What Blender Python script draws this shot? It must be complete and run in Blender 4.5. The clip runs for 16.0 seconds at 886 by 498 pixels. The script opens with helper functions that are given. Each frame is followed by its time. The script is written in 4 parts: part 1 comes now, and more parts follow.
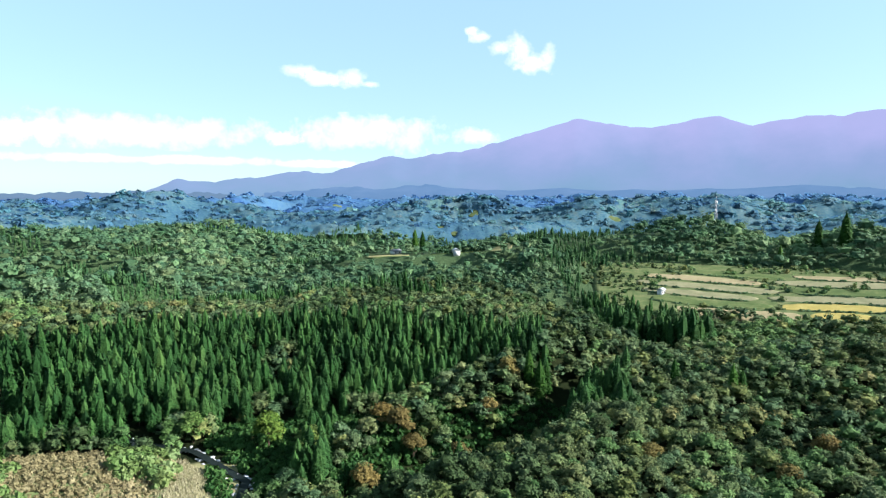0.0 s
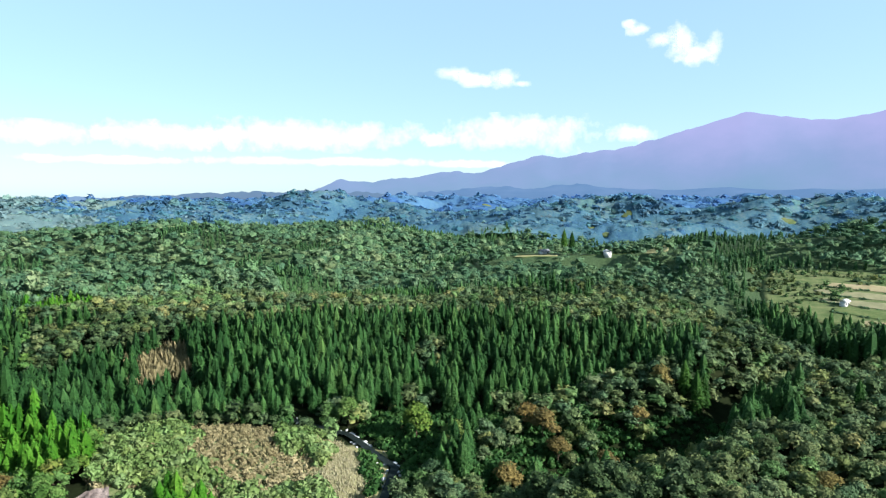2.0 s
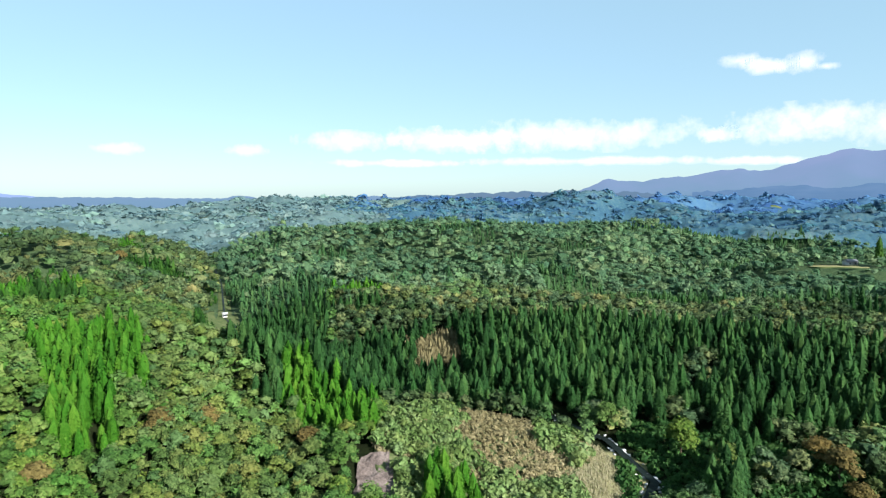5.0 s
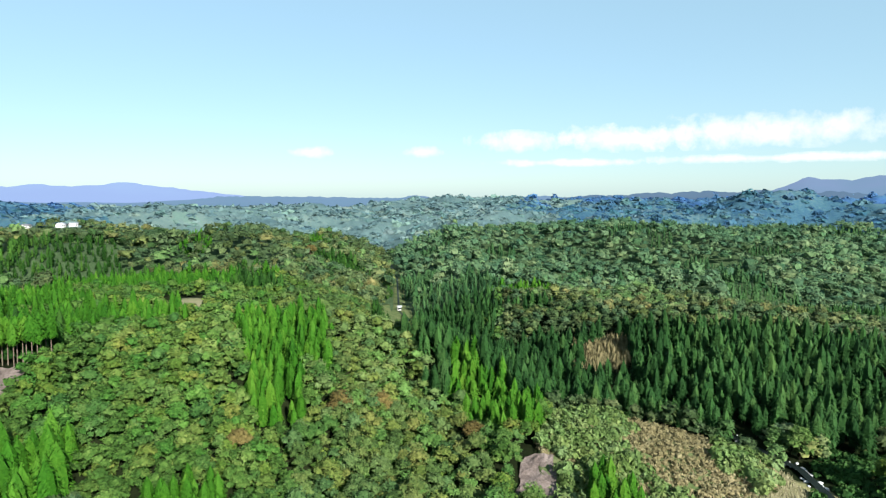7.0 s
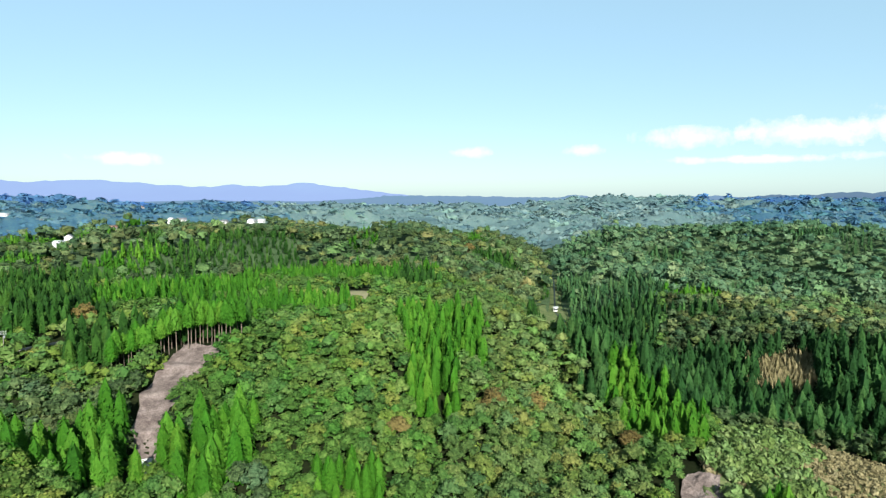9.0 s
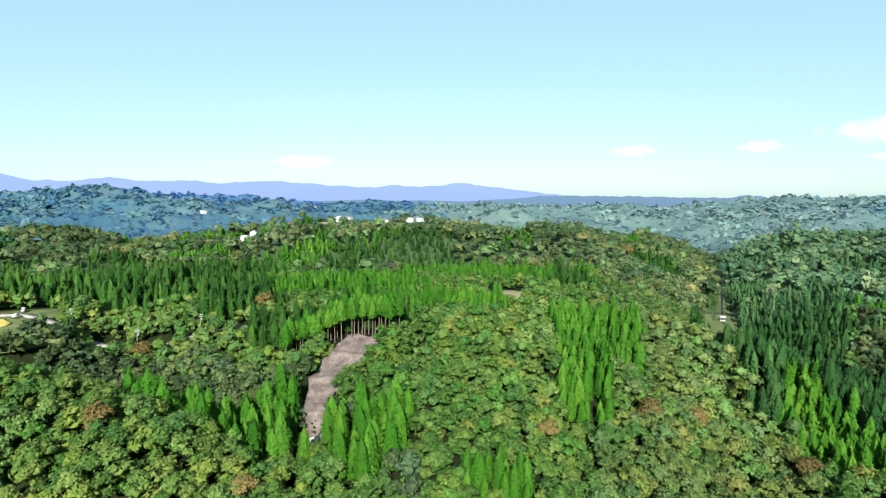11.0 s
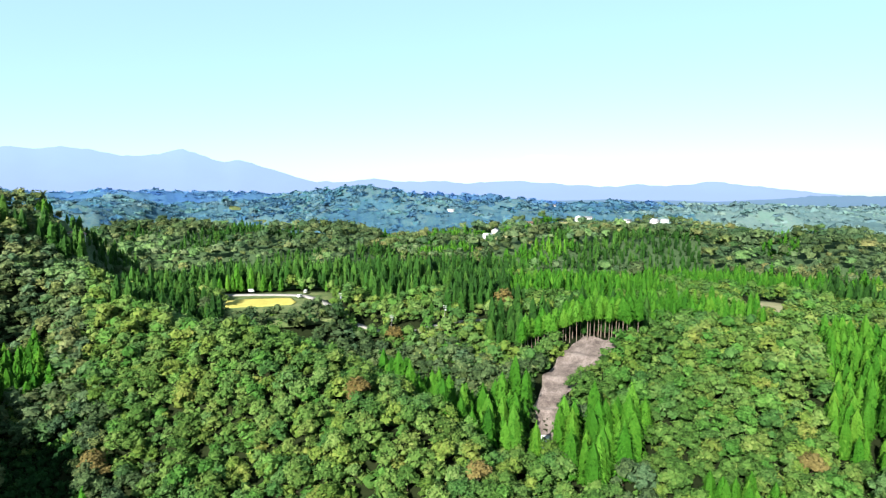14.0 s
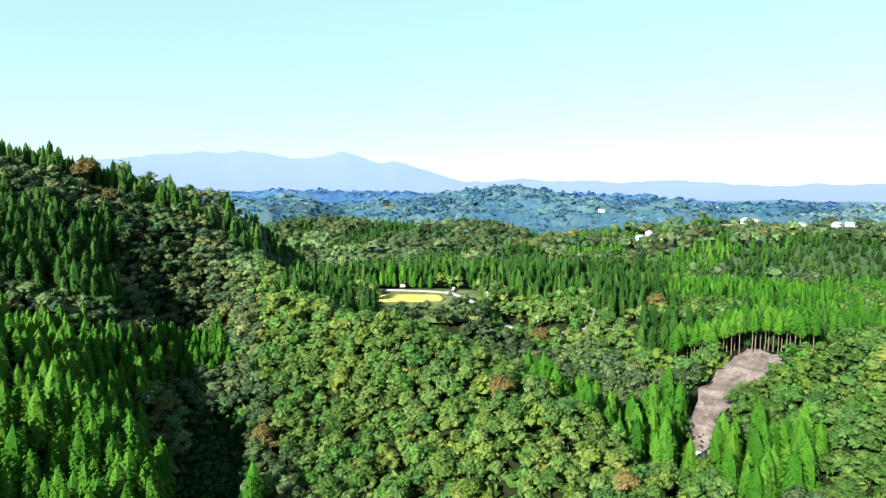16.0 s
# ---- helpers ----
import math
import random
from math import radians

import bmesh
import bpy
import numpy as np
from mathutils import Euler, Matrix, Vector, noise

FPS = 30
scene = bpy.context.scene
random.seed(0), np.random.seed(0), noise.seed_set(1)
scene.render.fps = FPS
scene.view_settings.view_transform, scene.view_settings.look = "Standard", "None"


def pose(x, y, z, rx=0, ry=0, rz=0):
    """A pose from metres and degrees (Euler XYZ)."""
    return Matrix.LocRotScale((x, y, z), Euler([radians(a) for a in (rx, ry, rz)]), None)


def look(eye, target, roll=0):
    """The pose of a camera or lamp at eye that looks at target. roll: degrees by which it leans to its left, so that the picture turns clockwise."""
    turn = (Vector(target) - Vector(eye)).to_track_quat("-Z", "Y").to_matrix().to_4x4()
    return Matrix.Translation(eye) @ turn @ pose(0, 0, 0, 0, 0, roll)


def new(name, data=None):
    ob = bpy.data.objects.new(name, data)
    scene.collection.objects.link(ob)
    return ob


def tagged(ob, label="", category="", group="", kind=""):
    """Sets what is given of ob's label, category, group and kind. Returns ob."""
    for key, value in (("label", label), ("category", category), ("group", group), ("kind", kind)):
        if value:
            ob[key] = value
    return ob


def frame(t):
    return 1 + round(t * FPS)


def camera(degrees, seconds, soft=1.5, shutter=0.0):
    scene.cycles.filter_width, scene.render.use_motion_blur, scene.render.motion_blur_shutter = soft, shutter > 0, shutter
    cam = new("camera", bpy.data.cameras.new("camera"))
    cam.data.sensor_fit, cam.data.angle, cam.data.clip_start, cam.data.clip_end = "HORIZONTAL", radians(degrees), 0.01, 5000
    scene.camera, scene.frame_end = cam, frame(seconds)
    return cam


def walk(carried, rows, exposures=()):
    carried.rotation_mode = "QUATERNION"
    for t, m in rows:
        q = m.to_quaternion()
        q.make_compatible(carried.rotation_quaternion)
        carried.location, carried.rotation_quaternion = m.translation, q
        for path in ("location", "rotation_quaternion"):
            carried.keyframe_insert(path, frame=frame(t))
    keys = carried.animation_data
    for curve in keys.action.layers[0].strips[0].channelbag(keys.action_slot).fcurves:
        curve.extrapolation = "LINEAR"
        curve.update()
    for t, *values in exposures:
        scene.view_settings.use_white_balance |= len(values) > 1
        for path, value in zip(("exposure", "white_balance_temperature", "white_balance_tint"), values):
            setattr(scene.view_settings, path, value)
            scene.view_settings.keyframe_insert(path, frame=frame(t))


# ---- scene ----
# ---------------------------------------------------------------- camera
# The lookout hovers over the origin, 90 m above the river. Bearings are degrees to the left of +y.
EYE = 90.0
cam = camera(71.0, 16.0, soft=1.25)
PATH = [(t, pose(0, 0, EYE, 90 + p, r, y)) for t, y, p, r in (
    (0, 0.0, -5.0, 0.2), (0.5, 3.11, -5.0, 0.2), (1, 6.29, -5.0, 0.19), (1.5, 9.76, -5.0, 0.18), (2, 13.66, -5.0, 0.15),
    (2.5, 17.79, -5.0, 0.14), (3, 21.78, -4.99, 0.14), (3.5, 25.69, -4.99, 0.15), (4, 29.75, -4.98, 0.13),
    (6.5, 49.48, -4.95, 0.02), (7, 53.32, -4.96, 0.0), (7.5, 57.12, -4.98, 0.0), (8, 60.7, -5.0, 0.0),
    (8.5, 64.24, -5.01, -0.03), (11, 81.95, -5.03, -0.1), (11.5, 85.49, -5.03, -0.1), (12, 89.06, -5.04, -0.1),
    (12.5, 92.67, -5.06, -0.1), (13, 96.35, -5.08, -0.11), (13.5, 100.05, -5.1, -0.12), (14, 103.72, -5.11, -0.13),
    (14.5, 107.24, -5.12, -0.14), (15, 110.66, -5.14, -0.15), (15.5, 113.97, -5.16, -0.17), (16, 117.32, -5.17, -0.19))]
walk(cam, PATH, [(0, 2.04, 6050, 12), (4, 1.87, 6100, 11), (8, 1.74, 6250, 8), (12, 1.93, 6250, 8), (16, 2.21, 6300, 7)])

# ---------------------------------------------------------------- light
SUN_BEARING, SUN_HEIGHT = -100.0, 28.0
world = bpy.data.worlds.new("world")
scene.world = world
world.use_nodes = True
wn = world.node_tree
wn.nodes.clear()
sky = wn.nodes.new("ShaderNodeTexSky")
sky.sky_type, sky.sun_disc = "NISHITA", False
sky.sun_elevation, sky.sun_rotation = radians(SUN_HEIGHT), radians(-SUN_BEARING)
sky.altitude, sky.air_density, sky.dust_density, sky.ozone_density = 200, 1.0, 0.6, 2.5
back = wn.nodes.new("ShaderNodeBackground")
back.inputs["Strength"].default_value = 0.023
haze = wn.nodes.new("ShaderNodeBackground")
haze.inputs["Color"].default_value, haze.inputs["Strength"].default_value = (0.61, 0.92, 1.0, 1), 0.146
both = wn.nodes.new("ShaderNodeAddShader")
out = wn.nodes.new("ShaderNodeOutputWorld")
wn.links.new(sky.outputs[0], back.inputs[0])
wn.links.new(back.outputs[0], both.inputs[0])
wn.links.new(haze.outputs[0], both.inputs[1])
wn.links.new(both.outputs[0], out.inputs[0])

sun = new("sun", bpy.data.lights.new("sun", "SUN"))
sun.data.energy, sun.data.angle, sun.data.color = 5.0, radians(0.5), (1.0, 0.95, 0.86)
sb, sh = radians(SUN_BEARING), radians(SUN_HEIGHT)
to_sun = Vector((-math.sin(sb) * math.cos(sh), math.cos(sb) * math.cos(sh), math.sin(sh)))
sun.matrix_world = look(to_sun * 1000, (0, 0, 0))


# ---------------------------------------------------------------- materials
def material(name):
    m = bpy.data.materials.new(name)
    m.use_nodes = True
    m.node_tree.nodes.clear()
    return m, m.node_tree.nodes, m.node_tree.links


def ramp_node(nodes, stops):
    r = nodes.new("ShaderNodeValToRGB")
    while len(r.color_ramp.elements) < len(stops):
        r.color_ramp.elements.new(0.5)
    for e, (p, c) in zip(r.color_ramp.elements, stops):
        e.position, e.color = p, (*c, 1)
    return r


def noise_node(nodes, links, scale, detail=4, rough=0.6):
    geo, n = nodes.new("ShaderNodeNewGeometry"), nodes.new("ShaderNodeTexNoise")
    n.inputs["Scale"].default_value, n.inputs["Detail"].default_value, n.inputs["Roughness"].default_value = scale, detail, rough
    links.new(geo.outputs["Position"], n.inputs["Vector"])
    return n


def math_node(nodes, links, op, a, b):
    n = nodes.new("ShaderNodeMath")
    n.operation = op
    for i, v in enumerate((a, b)):
        if isinstance(v, (int, float)):
            n.inputs[i].default_value = v
        else:
            links.new(v, n.inputs[i])
    return n.outputs[0]


KINDS_MIX = [(0.0, (0.95, 1.0, 0.95)), (0.2, (1.06, 0.98, 0.95)), (0.36, (0.7, 0.88, 1.0)), (0.5, (1.14, 1.04, 0.82)), (0.64, (0.78, 1.06, 0.85)), (0.78, (0.9, 0.96, 1.05)), (0.95, (1.28, 1.0, 0.9))]


def leaves(name, stops, source="tint", translucent=0.22, grain=0.3, relief=0.75, variety=1.0, mottle=0.9, rise=0.4):
    """Foliage: tone by tree (an attribute of joined woods, the object's own random number for single trees), by leaf clump, and by a slow noise."""
    m, n, l = material(name)
    if source == "tint":
        a = n.new("ShaderNodeAttribute")
        a.attribute_name = "tint"
        tone = a.outputs["Fac"]
    else:
        tone = n.new("ShaderNodeObjectInfo").outputs["Random"]
    isle = n.new("ShaderNodeNewGeometry").outputs["Random Per Island"]
    fine = noise_node(n, l, relief, 5, 0.72).outputs[0]
    slow = noise_node(n, l, 0.02, 3).outputs[0]
    mix = math_node(n, l, "ADD", math_node(n, l, "ADD", math_node(n, l, "MULTIPLY", tone, 0.4), 0.04), math_node(n, l, "MULTIPLY", isle, grain))
    mix = math_node(n, l, "ADD", mix, math_node(n, l, "MULTIPLY", slow, 0.2))
    # Shade of leaf crevices is put into the colour by the bump's own noise.
    mix = math_node(n, l, "ADD", mix, math_node(n, l, "MULTIPLY", math_node(n, l, "SUBTRACT", fine, 0.46), mottle))
    r = ramp_node(n, [(q, tuple(v for v in c)) for q, c in stops])
    l.new(mix, r.inputs[0])
    pick = math_node(n, l, "FRACT", math_node(n, l, "MULTIPLY", tone, 23.7), 0)
    sort = ramp_node(n, KINDS_MIX)
    sort.color_ramp.interpolation = "CONSTANT"
    l.new(pick, sort.inputs[0])
    blend = n.new("ShaderNodeMixRGB")
    blend.blend_type = "MULTIPLY"
    blend.inputs[0].default_value = variety
    l.new(r.outputs[0], blend.inputs[1])
    l.new(sort.outputs[0], blend.inputs[2])
    r = blend
    d = n.new("ShaderNodeBsdfPrincipled")
    d.inputs["Roughness"].default_value, d.inputs["Specular IOR Level"].default_value = 0.7, 0.06
    bump = n.new("ShaderNodeBump")
    bump.inputs["Strength"].default_value, bump.inputs["Distance"].default_value = rise, 1.8 / relief
    l.new(fine, bump.inputs["Height"])
    l.new(bump.outputs[0], d.inputs["Normal"])
    t = n.new("ShaderNodeBsdfTranslucent")
    s, o = n.new("ShaderNodeMixShader"), n.new("ShaderNodeOutputMaterial")
    s.inputs[0].default_value = translucent
    l.new(r.outputs[0], d.inputs["Base Color"])
    l.new(r.outputs[0], t.inputs[0])
    l.new(d.outputs[0], s.inputs[1])
    l.new(t.outputs[0], s.inputs[2])
    l.new(s.outputs[0], o.inputs[0])
    return m


def surface(name, stops, scale, rough=0.85, bump=0.3, metal=0.0, scale2=None, reach=0.5):
    """A plain rough surface: two scales of noise through one colour ramp, with relief."""
    m, n, l = material(name)
    a, b = noise_node(n, l, scale, 6), noise_node(n, l, scale2 or scale * 9, 5)
    mix = math_node(n, l, "ADD", math_node(n, l, "MULTIPLY", a.outputs[0], 0.6), math_node(n, l, "MULTIPLY", b.outputs[0], 0.4))
    r = ramp_node(n, [(q, tuple(0.66 * v for v in c)) for q, c in stops])
    l.new(mix, r.inputs[0])
    p, o = n.new("ShaderNodeBsdfPrincipled"), n.new("ShaderNodeOutputMaterial")
    p.inputs["Roughness"].default_value, p.inputs["Metallic"].default_value = rough, metal
    p.inputs["Specular IOR Level"].default_value = 0.04 if rough > 0.8 or "water" in name else 0.3
    l.new(r.outputs[0], p.inputs["Base Color"])
    if bump:
        bn = n.new("ShaderNodeBump")
        bn.inputs["Strength"].default_value, bn.inputs["Distance"].default_value = bump, reach
        l.new(mix, bn.inputs["Height"])
        l.new(bn.outputs[0], p.inputs["Normal"])
    l.new(p.outputs[0], o.inputs[0])
    return m


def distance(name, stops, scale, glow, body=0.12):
    """Far mountains as a backdrop: the haze of many kilometres glows from their emission colour, which shifts with
    height.
    """
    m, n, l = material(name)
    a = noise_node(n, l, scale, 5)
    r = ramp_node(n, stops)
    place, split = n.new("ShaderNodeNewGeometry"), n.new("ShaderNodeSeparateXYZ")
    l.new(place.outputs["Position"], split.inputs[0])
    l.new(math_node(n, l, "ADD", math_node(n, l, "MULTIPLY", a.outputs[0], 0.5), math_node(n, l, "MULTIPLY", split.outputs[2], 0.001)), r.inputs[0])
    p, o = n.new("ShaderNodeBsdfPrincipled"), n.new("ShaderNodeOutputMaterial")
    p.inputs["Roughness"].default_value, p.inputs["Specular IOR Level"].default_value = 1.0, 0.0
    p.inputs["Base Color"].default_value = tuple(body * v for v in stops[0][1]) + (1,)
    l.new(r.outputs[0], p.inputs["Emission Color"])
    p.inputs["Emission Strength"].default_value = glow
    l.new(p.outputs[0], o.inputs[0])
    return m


BROAD = [(0.05, (0.0087, 0.0208, 0.0049)), (0.33, (0.0385, 0.0831, 0.0161)), (0.6, (0.0775, 0.1277, 0.0283)), (0.95, (0.1457, 0.1855, 0.0543))]
# OAK is grey-green; a pale haze veil is also mixed into its colour.
OAK = [(0.05, (0.0064, 0.0123, 0.0056)), (0.35, (0.0312, 0.0527, 0.0202)), (0.6, (0.0715, 0.1017, 0.0407)), (0.93, (0.1558, 0.1792, 0.0773))]
CEDAR = [(0.15, (0.0048, 0.0181, 0.0034)), (0.5, (0.0163, 0.0507, 0.0074)), (0.85, (0.0406, 0.0909, 0.0138))]
OLIVE = [(0.05, (0.0108, 0.0217, 0.0074)), (0.33, (0.0421, 0.0751, 0.0203)), (0.6, (0.0847, 0.1233, 0.0351)), (0.95, (0.1423, 0.1875, 0.0648))]
# SUGI is the cedar with eastern shade and blue airlight in its colour.
SUGI = [(0.15, (0.004, 0.0163, 0.0045)), (0.5, (0.016, 0.049, 0.0118)), (0.85, (0.0454, 0.0951, 0.0254))]
YOUNG = [(0.15, (0.0087, 0.0408, 0.0026)), (0.5, (0.0269, 0.0901, 0.0062)), (0.85, (0.0601, 0.1361, 0.0135))]
SCRUB = [(0.1, (0.0836, 0.0738, 0.0335)), (0.4, (0.1427, 0.123, 0.061)), (0.75, (0.2165, 0.187, 0.1033))]
AUTUMN = [(0.1, (0.0407, 0.0358, 0.0125)), (0.5, (0.1054, 0.0814, 0.0264)), (0.85, (0.1698, 0.1303, 0.0439))]
REED = [(0.15, (0.1509, 0.1443, 0.0787)), (0.5, (0.223, 0.2099, 0.1181)), (0.85, (0.2886, 0.2624, 0.1706))]
# GREY and COOL hold a little distance haze for the middle-distance woods.
GREY = [(0.05, (0.015, 0.0375, 0.0233)), (0.36, (0.0376, 0.081, 0.0412)), (0.62, (0.0749, 0.126, 0.0612)), (0.95, (0.1349, 0.1788, 0.0898))]
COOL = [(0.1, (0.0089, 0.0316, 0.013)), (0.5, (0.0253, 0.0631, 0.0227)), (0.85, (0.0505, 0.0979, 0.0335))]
# Blue haze of distance is painted into the next three base colours.
PLAIN_HAZED = [(0.12, (0.078, 0.1382, 0.1596)), (0.5, (0.156, 0.2381, 0.2352)), (0.85, (0.2652, 0.3302, 0.2772))]
MISTY_HAZED = [(0.12, (0.03, 0.0849, 0.1807)), (0.5, (0.0753, 0.1648, 0.2195)), (0.85, (0.1805, 0.2382, 0.2292))]
REMOTE_HAZED = [(0.15, (0.0428, 0.1112, 0.285)), (0.5, (0.0783, 0.179, 0.3087)), (0.85, (0.1425, 0.2346, 0.3087))]
M_GREY, M_COOL = leaves("grey_green_woods", GREY, relief=0.5, variety=0.5, mottle=1.0), leaves("cool_cedar_woods", COOL, variety=0.35, relief=0.8)
M_BROAD, M_CEDAR, M_YOUNG = leaves("broadleaf_woods", BROAD), leaves("cedar_woods", CEDAR, variety=0.35, relief=1.4, mottle=0.8), leaves("young_cedar_woods", YOUNG, variety=0.35, relief=1.4, mottle=0.8)
M_SCRUB, M_REED = leaves("scrub_leaves", SCRUB, variety=0.1, mottle=0.9), leaves("reed_leaves", REED, variety=0.0)
M_BROAD1, M_CEDAR1, M_YOUNG1 = leaves("broadleaf", BROAD, "own"), leaves("cedar", CEDAR, "own", variety=0.35, relief=1.4, mottle=0.8), leaves("young_cedar", YOUNG, "own", variety=0.35, relief=1.4, mottle=0.8)
M_OLIVE, M_OLIVE1 = leaves("olive_woods", OLIVE), leaves("olive_leaf", OLIVE, "own")
M_OAK, M_OAK1, M_SUGI, M_SUGI1 = leaves("oak_woods", OAK), leaves("oak", OAK, "own"), leaves("shaded_cedar_woods", SUGI, variety=0.35, relief=1.4, mottle=0.8), leaves("shaded_cedar", SUGI, "own", variety=0.35, relief=1.4, mottle=0.8)
SHRUB = [(0.1, (0.0331, 0.0615, 0.0148)), (0.4, (0.0807, 0.1259, 0.0368)), (0.8, (0.1423, 0.1904, 0.0738))]
M_SHRUB = leaves("shrub_leaves", SHRUB, variety=0.4, mottle=1.0)
M_AUTUMN1 = leaves("autumn_leaf", AUTUMN, "own", variety=0.3)
# Haze is in these far colours; high translucence flattens their shading.
M_PLAIN_HAZED = leaves("hazed_plain_woods", PLAIN_HAZED, relief=0.2, variety=0.4, grain=0.06, mottle=0.6, translucent=0.5, rise=0.3)
M_MISTY_HAZED, M_REMOTE_HAZED = leaves("outlying_woods", MISTY_HAZED, relief=0.2, variety=0.6, grain=0.1, mottle=1.0, translucent=0.5, rise=0.3), leaves("distant_woods", REMOTE_HAZED, relief=0.1, variety=0.15, grain=0.03, mottle=0.5, translucent=0.5, rise=0.3)
M_BARK = surface("bark", [(0.3, (0.05, 0.035, 0.025)), (0.7, (0.14, 0.1, 0.075))], 2.0, 0.9, 0.5)
M_PALEBARK = surface("pale_cedar_bark", [(0.3, (0.08, 0.065, 0.05)), (0.7, (0.2, 0.165, 0.13))], 1.5, 0.9, 0.4)
# Floor kept near black: shade under the crowns is in its base colour.
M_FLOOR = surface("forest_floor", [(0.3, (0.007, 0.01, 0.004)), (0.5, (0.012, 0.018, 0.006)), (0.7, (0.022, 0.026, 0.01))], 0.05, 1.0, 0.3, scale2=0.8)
M_GRASS = surface("grass", [(0.35, (0.05, 0.08, 0.026)), (0.5, (0.085, 0.12, 0.042)), (0.65, (0.15, 0.165, 0.07))], 0.06, 0.95, 0.4)
M_DRY = surface("dry_grass", [(0.3, (0.17, 0.165, 0.075)), (0.5, (0.24, 0.23, 0.11)), (0.7, (0.3, 0.27, 0.15))], 0.08, 0.95, 0.4)
M_ROUGH = surface("rough_meadow", [(0.35, (0.055, 0.09, 0.03)), (0.5, (0.1, 0.13, 0.05)), (0.65, (0.17, 0.175, 0.085))], 0.12, 0.95, 0.4)
M_RICE = surface("ripe_rice", [(0.3, (0.33, 0.28, 0.07)), (0.5, (0.41, 0.355, 0.09)), (0.7, (0.48, 0.42, 0.14))], 0.15, 0.9, 0.4)
M_GOLD = surface("dull_rice", [(0.3, (0.24, 0.2, 0.06)), (0.5, (0.32, 0.265, 0.08)), (0.7, (0.38, 0.32, 0.12))], 0.12, 0.9, 0.4)
M_STUBBLE = surface("stubble", [(0.3, (0.2, 0.17, 0.095)), (0.5, (0.27, 0.23, 0.13)), (0.7, (0.34, 0.29, 0.18))], 0.1, 0.95, 0.4)
M_PALEFIELD = surface("pale_grass_field", [(0.3, (0.13, 0.14, 0.075)), (0.5, (0.2, 0.195, 0.11)), (0.7, (0.28, 0.26, 0.155))], 0.1, 0.95, 0.3)
M_ROCK = surface("broken_rock", [(0.35, (0.075, 0.058, 0.052)), (0.5, (0.15, 0.12, 0.108)), (0.65, (0.27, 0.222, 0.2))], 0.2, 0.9, 0.8, reach=1.0)
M_ROAD = surface("concrete_road", [(0.3, (0.2, 0.185, 0.175)), (0.7, (0.32, 0.295, 0.28))], 0.3, 0.85, 0.2)
M_WHITE = surface("white_paint", [(0.3, (0.6, 0.6, 0.59)), (0.7, (0.72, 0.72, 0.7))], 0.4, 0.5, 0.0)
M_TILE = surface("roof_tile", [(0.3, (0.12, 0.12, 0.14)), (0.7, (0.22, 0.22, 0.24))], 0.6, 0.5, 0.2)
M_STEEL = surface("galvanised_steel", [(0.3, (0.3, 0.32, 0.35)), (0.7, (0.42, 0.44, 0.47))], 0.5, 0.5, 0.0, metal=0.3)
M_WATER = surface("river_water", [(0.3, (0.006, 0.01, 0.01)), (0.7, (0.018, 0.026, 0.024))], 0.3, 0.5, 0.4, scale2=1.2, reach=0.3)
M_BOULDER = surface("boulder", [(0.3, (0.4, 0.4, 0.42)), (0.7, (0.62, 0.62, 0.64))], 0.6, 0.85, 0.5)
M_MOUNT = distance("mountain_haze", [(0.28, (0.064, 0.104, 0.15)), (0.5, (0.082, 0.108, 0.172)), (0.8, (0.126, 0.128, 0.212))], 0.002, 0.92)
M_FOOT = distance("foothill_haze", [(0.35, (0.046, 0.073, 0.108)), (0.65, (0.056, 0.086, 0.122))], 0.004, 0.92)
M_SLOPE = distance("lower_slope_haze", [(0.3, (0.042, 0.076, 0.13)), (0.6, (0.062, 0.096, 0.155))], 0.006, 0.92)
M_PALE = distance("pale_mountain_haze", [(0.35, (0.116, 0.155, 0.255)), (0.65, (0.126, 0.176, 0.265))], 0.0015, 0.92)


# ---------------------------------------------------------------- plan of the land
def lattice(x, y, seed):
    """Smooth value noise, -1 to 1, on a unit lattice."""
    xi, yi = np.floor(x), np.floor(y)
    u, v = x - xi, y - yi
    u, v = u * u * (3 - 2 * u), v * v * (3 - 2 * v)

    def corner(a, b):
        s = np.sin(a * 127.1 + b * 311.7 + seed * 74.7) * 43758.5453
        return 2 * (s - np.floor(s)) - 1

    low = corner(xi, yi) * (1 - u) + corner(xi + 1, yi) * u
    high = corner(xi, yi + 1) * (1 - u) + corner(xi + 1, yi + 1) * u
    return low * (1 - v) + high * v


def fbm(x, y, size, seed, octaves=3):
    total = 0
    for k in range(octaves):
        total = total + lattice(x / size * 2**k + 7.3 * k, y / size * 2**k, seed + k) * 0.5**k
    return total


def step(a, b, v):
    t = np.clip((v - a) / (b - a), 0, 1)
    return t * t * (3 - 2 * t)


def polar(bearing, reach):
    b = np.radians(bearing)
    return -np.sin(b) * reach, np.cos(b) * reach


def along(x, y, line):
    """Distance from a line of (bearing, reach, height) and the line's height at the nearest point."""
    best, level = np.full(np.shape(x), 1e9), np.zeros(np.shape(x))
    pts = [(*polar(b, r), z) for b, r, z in line]
    for (x0, y0, z0), (x1, y1, z1) in zip(pts, pts[1:]):
        dx, dy = x1 - x0, y1 - y0
        s = np.clip(((x - x0) * dx + (y - y0) * dy) / (dx * dx + dy * dy), 0, 1)
        d = np.hypot(x - x0 - s * dx, y - y0 - s * dy)
        level = np.where(d < best, z0 + s * (z1 - z0), level)
        best = np.minimum(best, d)
    return best, level


def upper(a, b, k):
    t = np.clip(0.5 + 0.5 * (a - b) / k, 0, 1)
    return b + (a - b) * t + k * t * (1 - t)


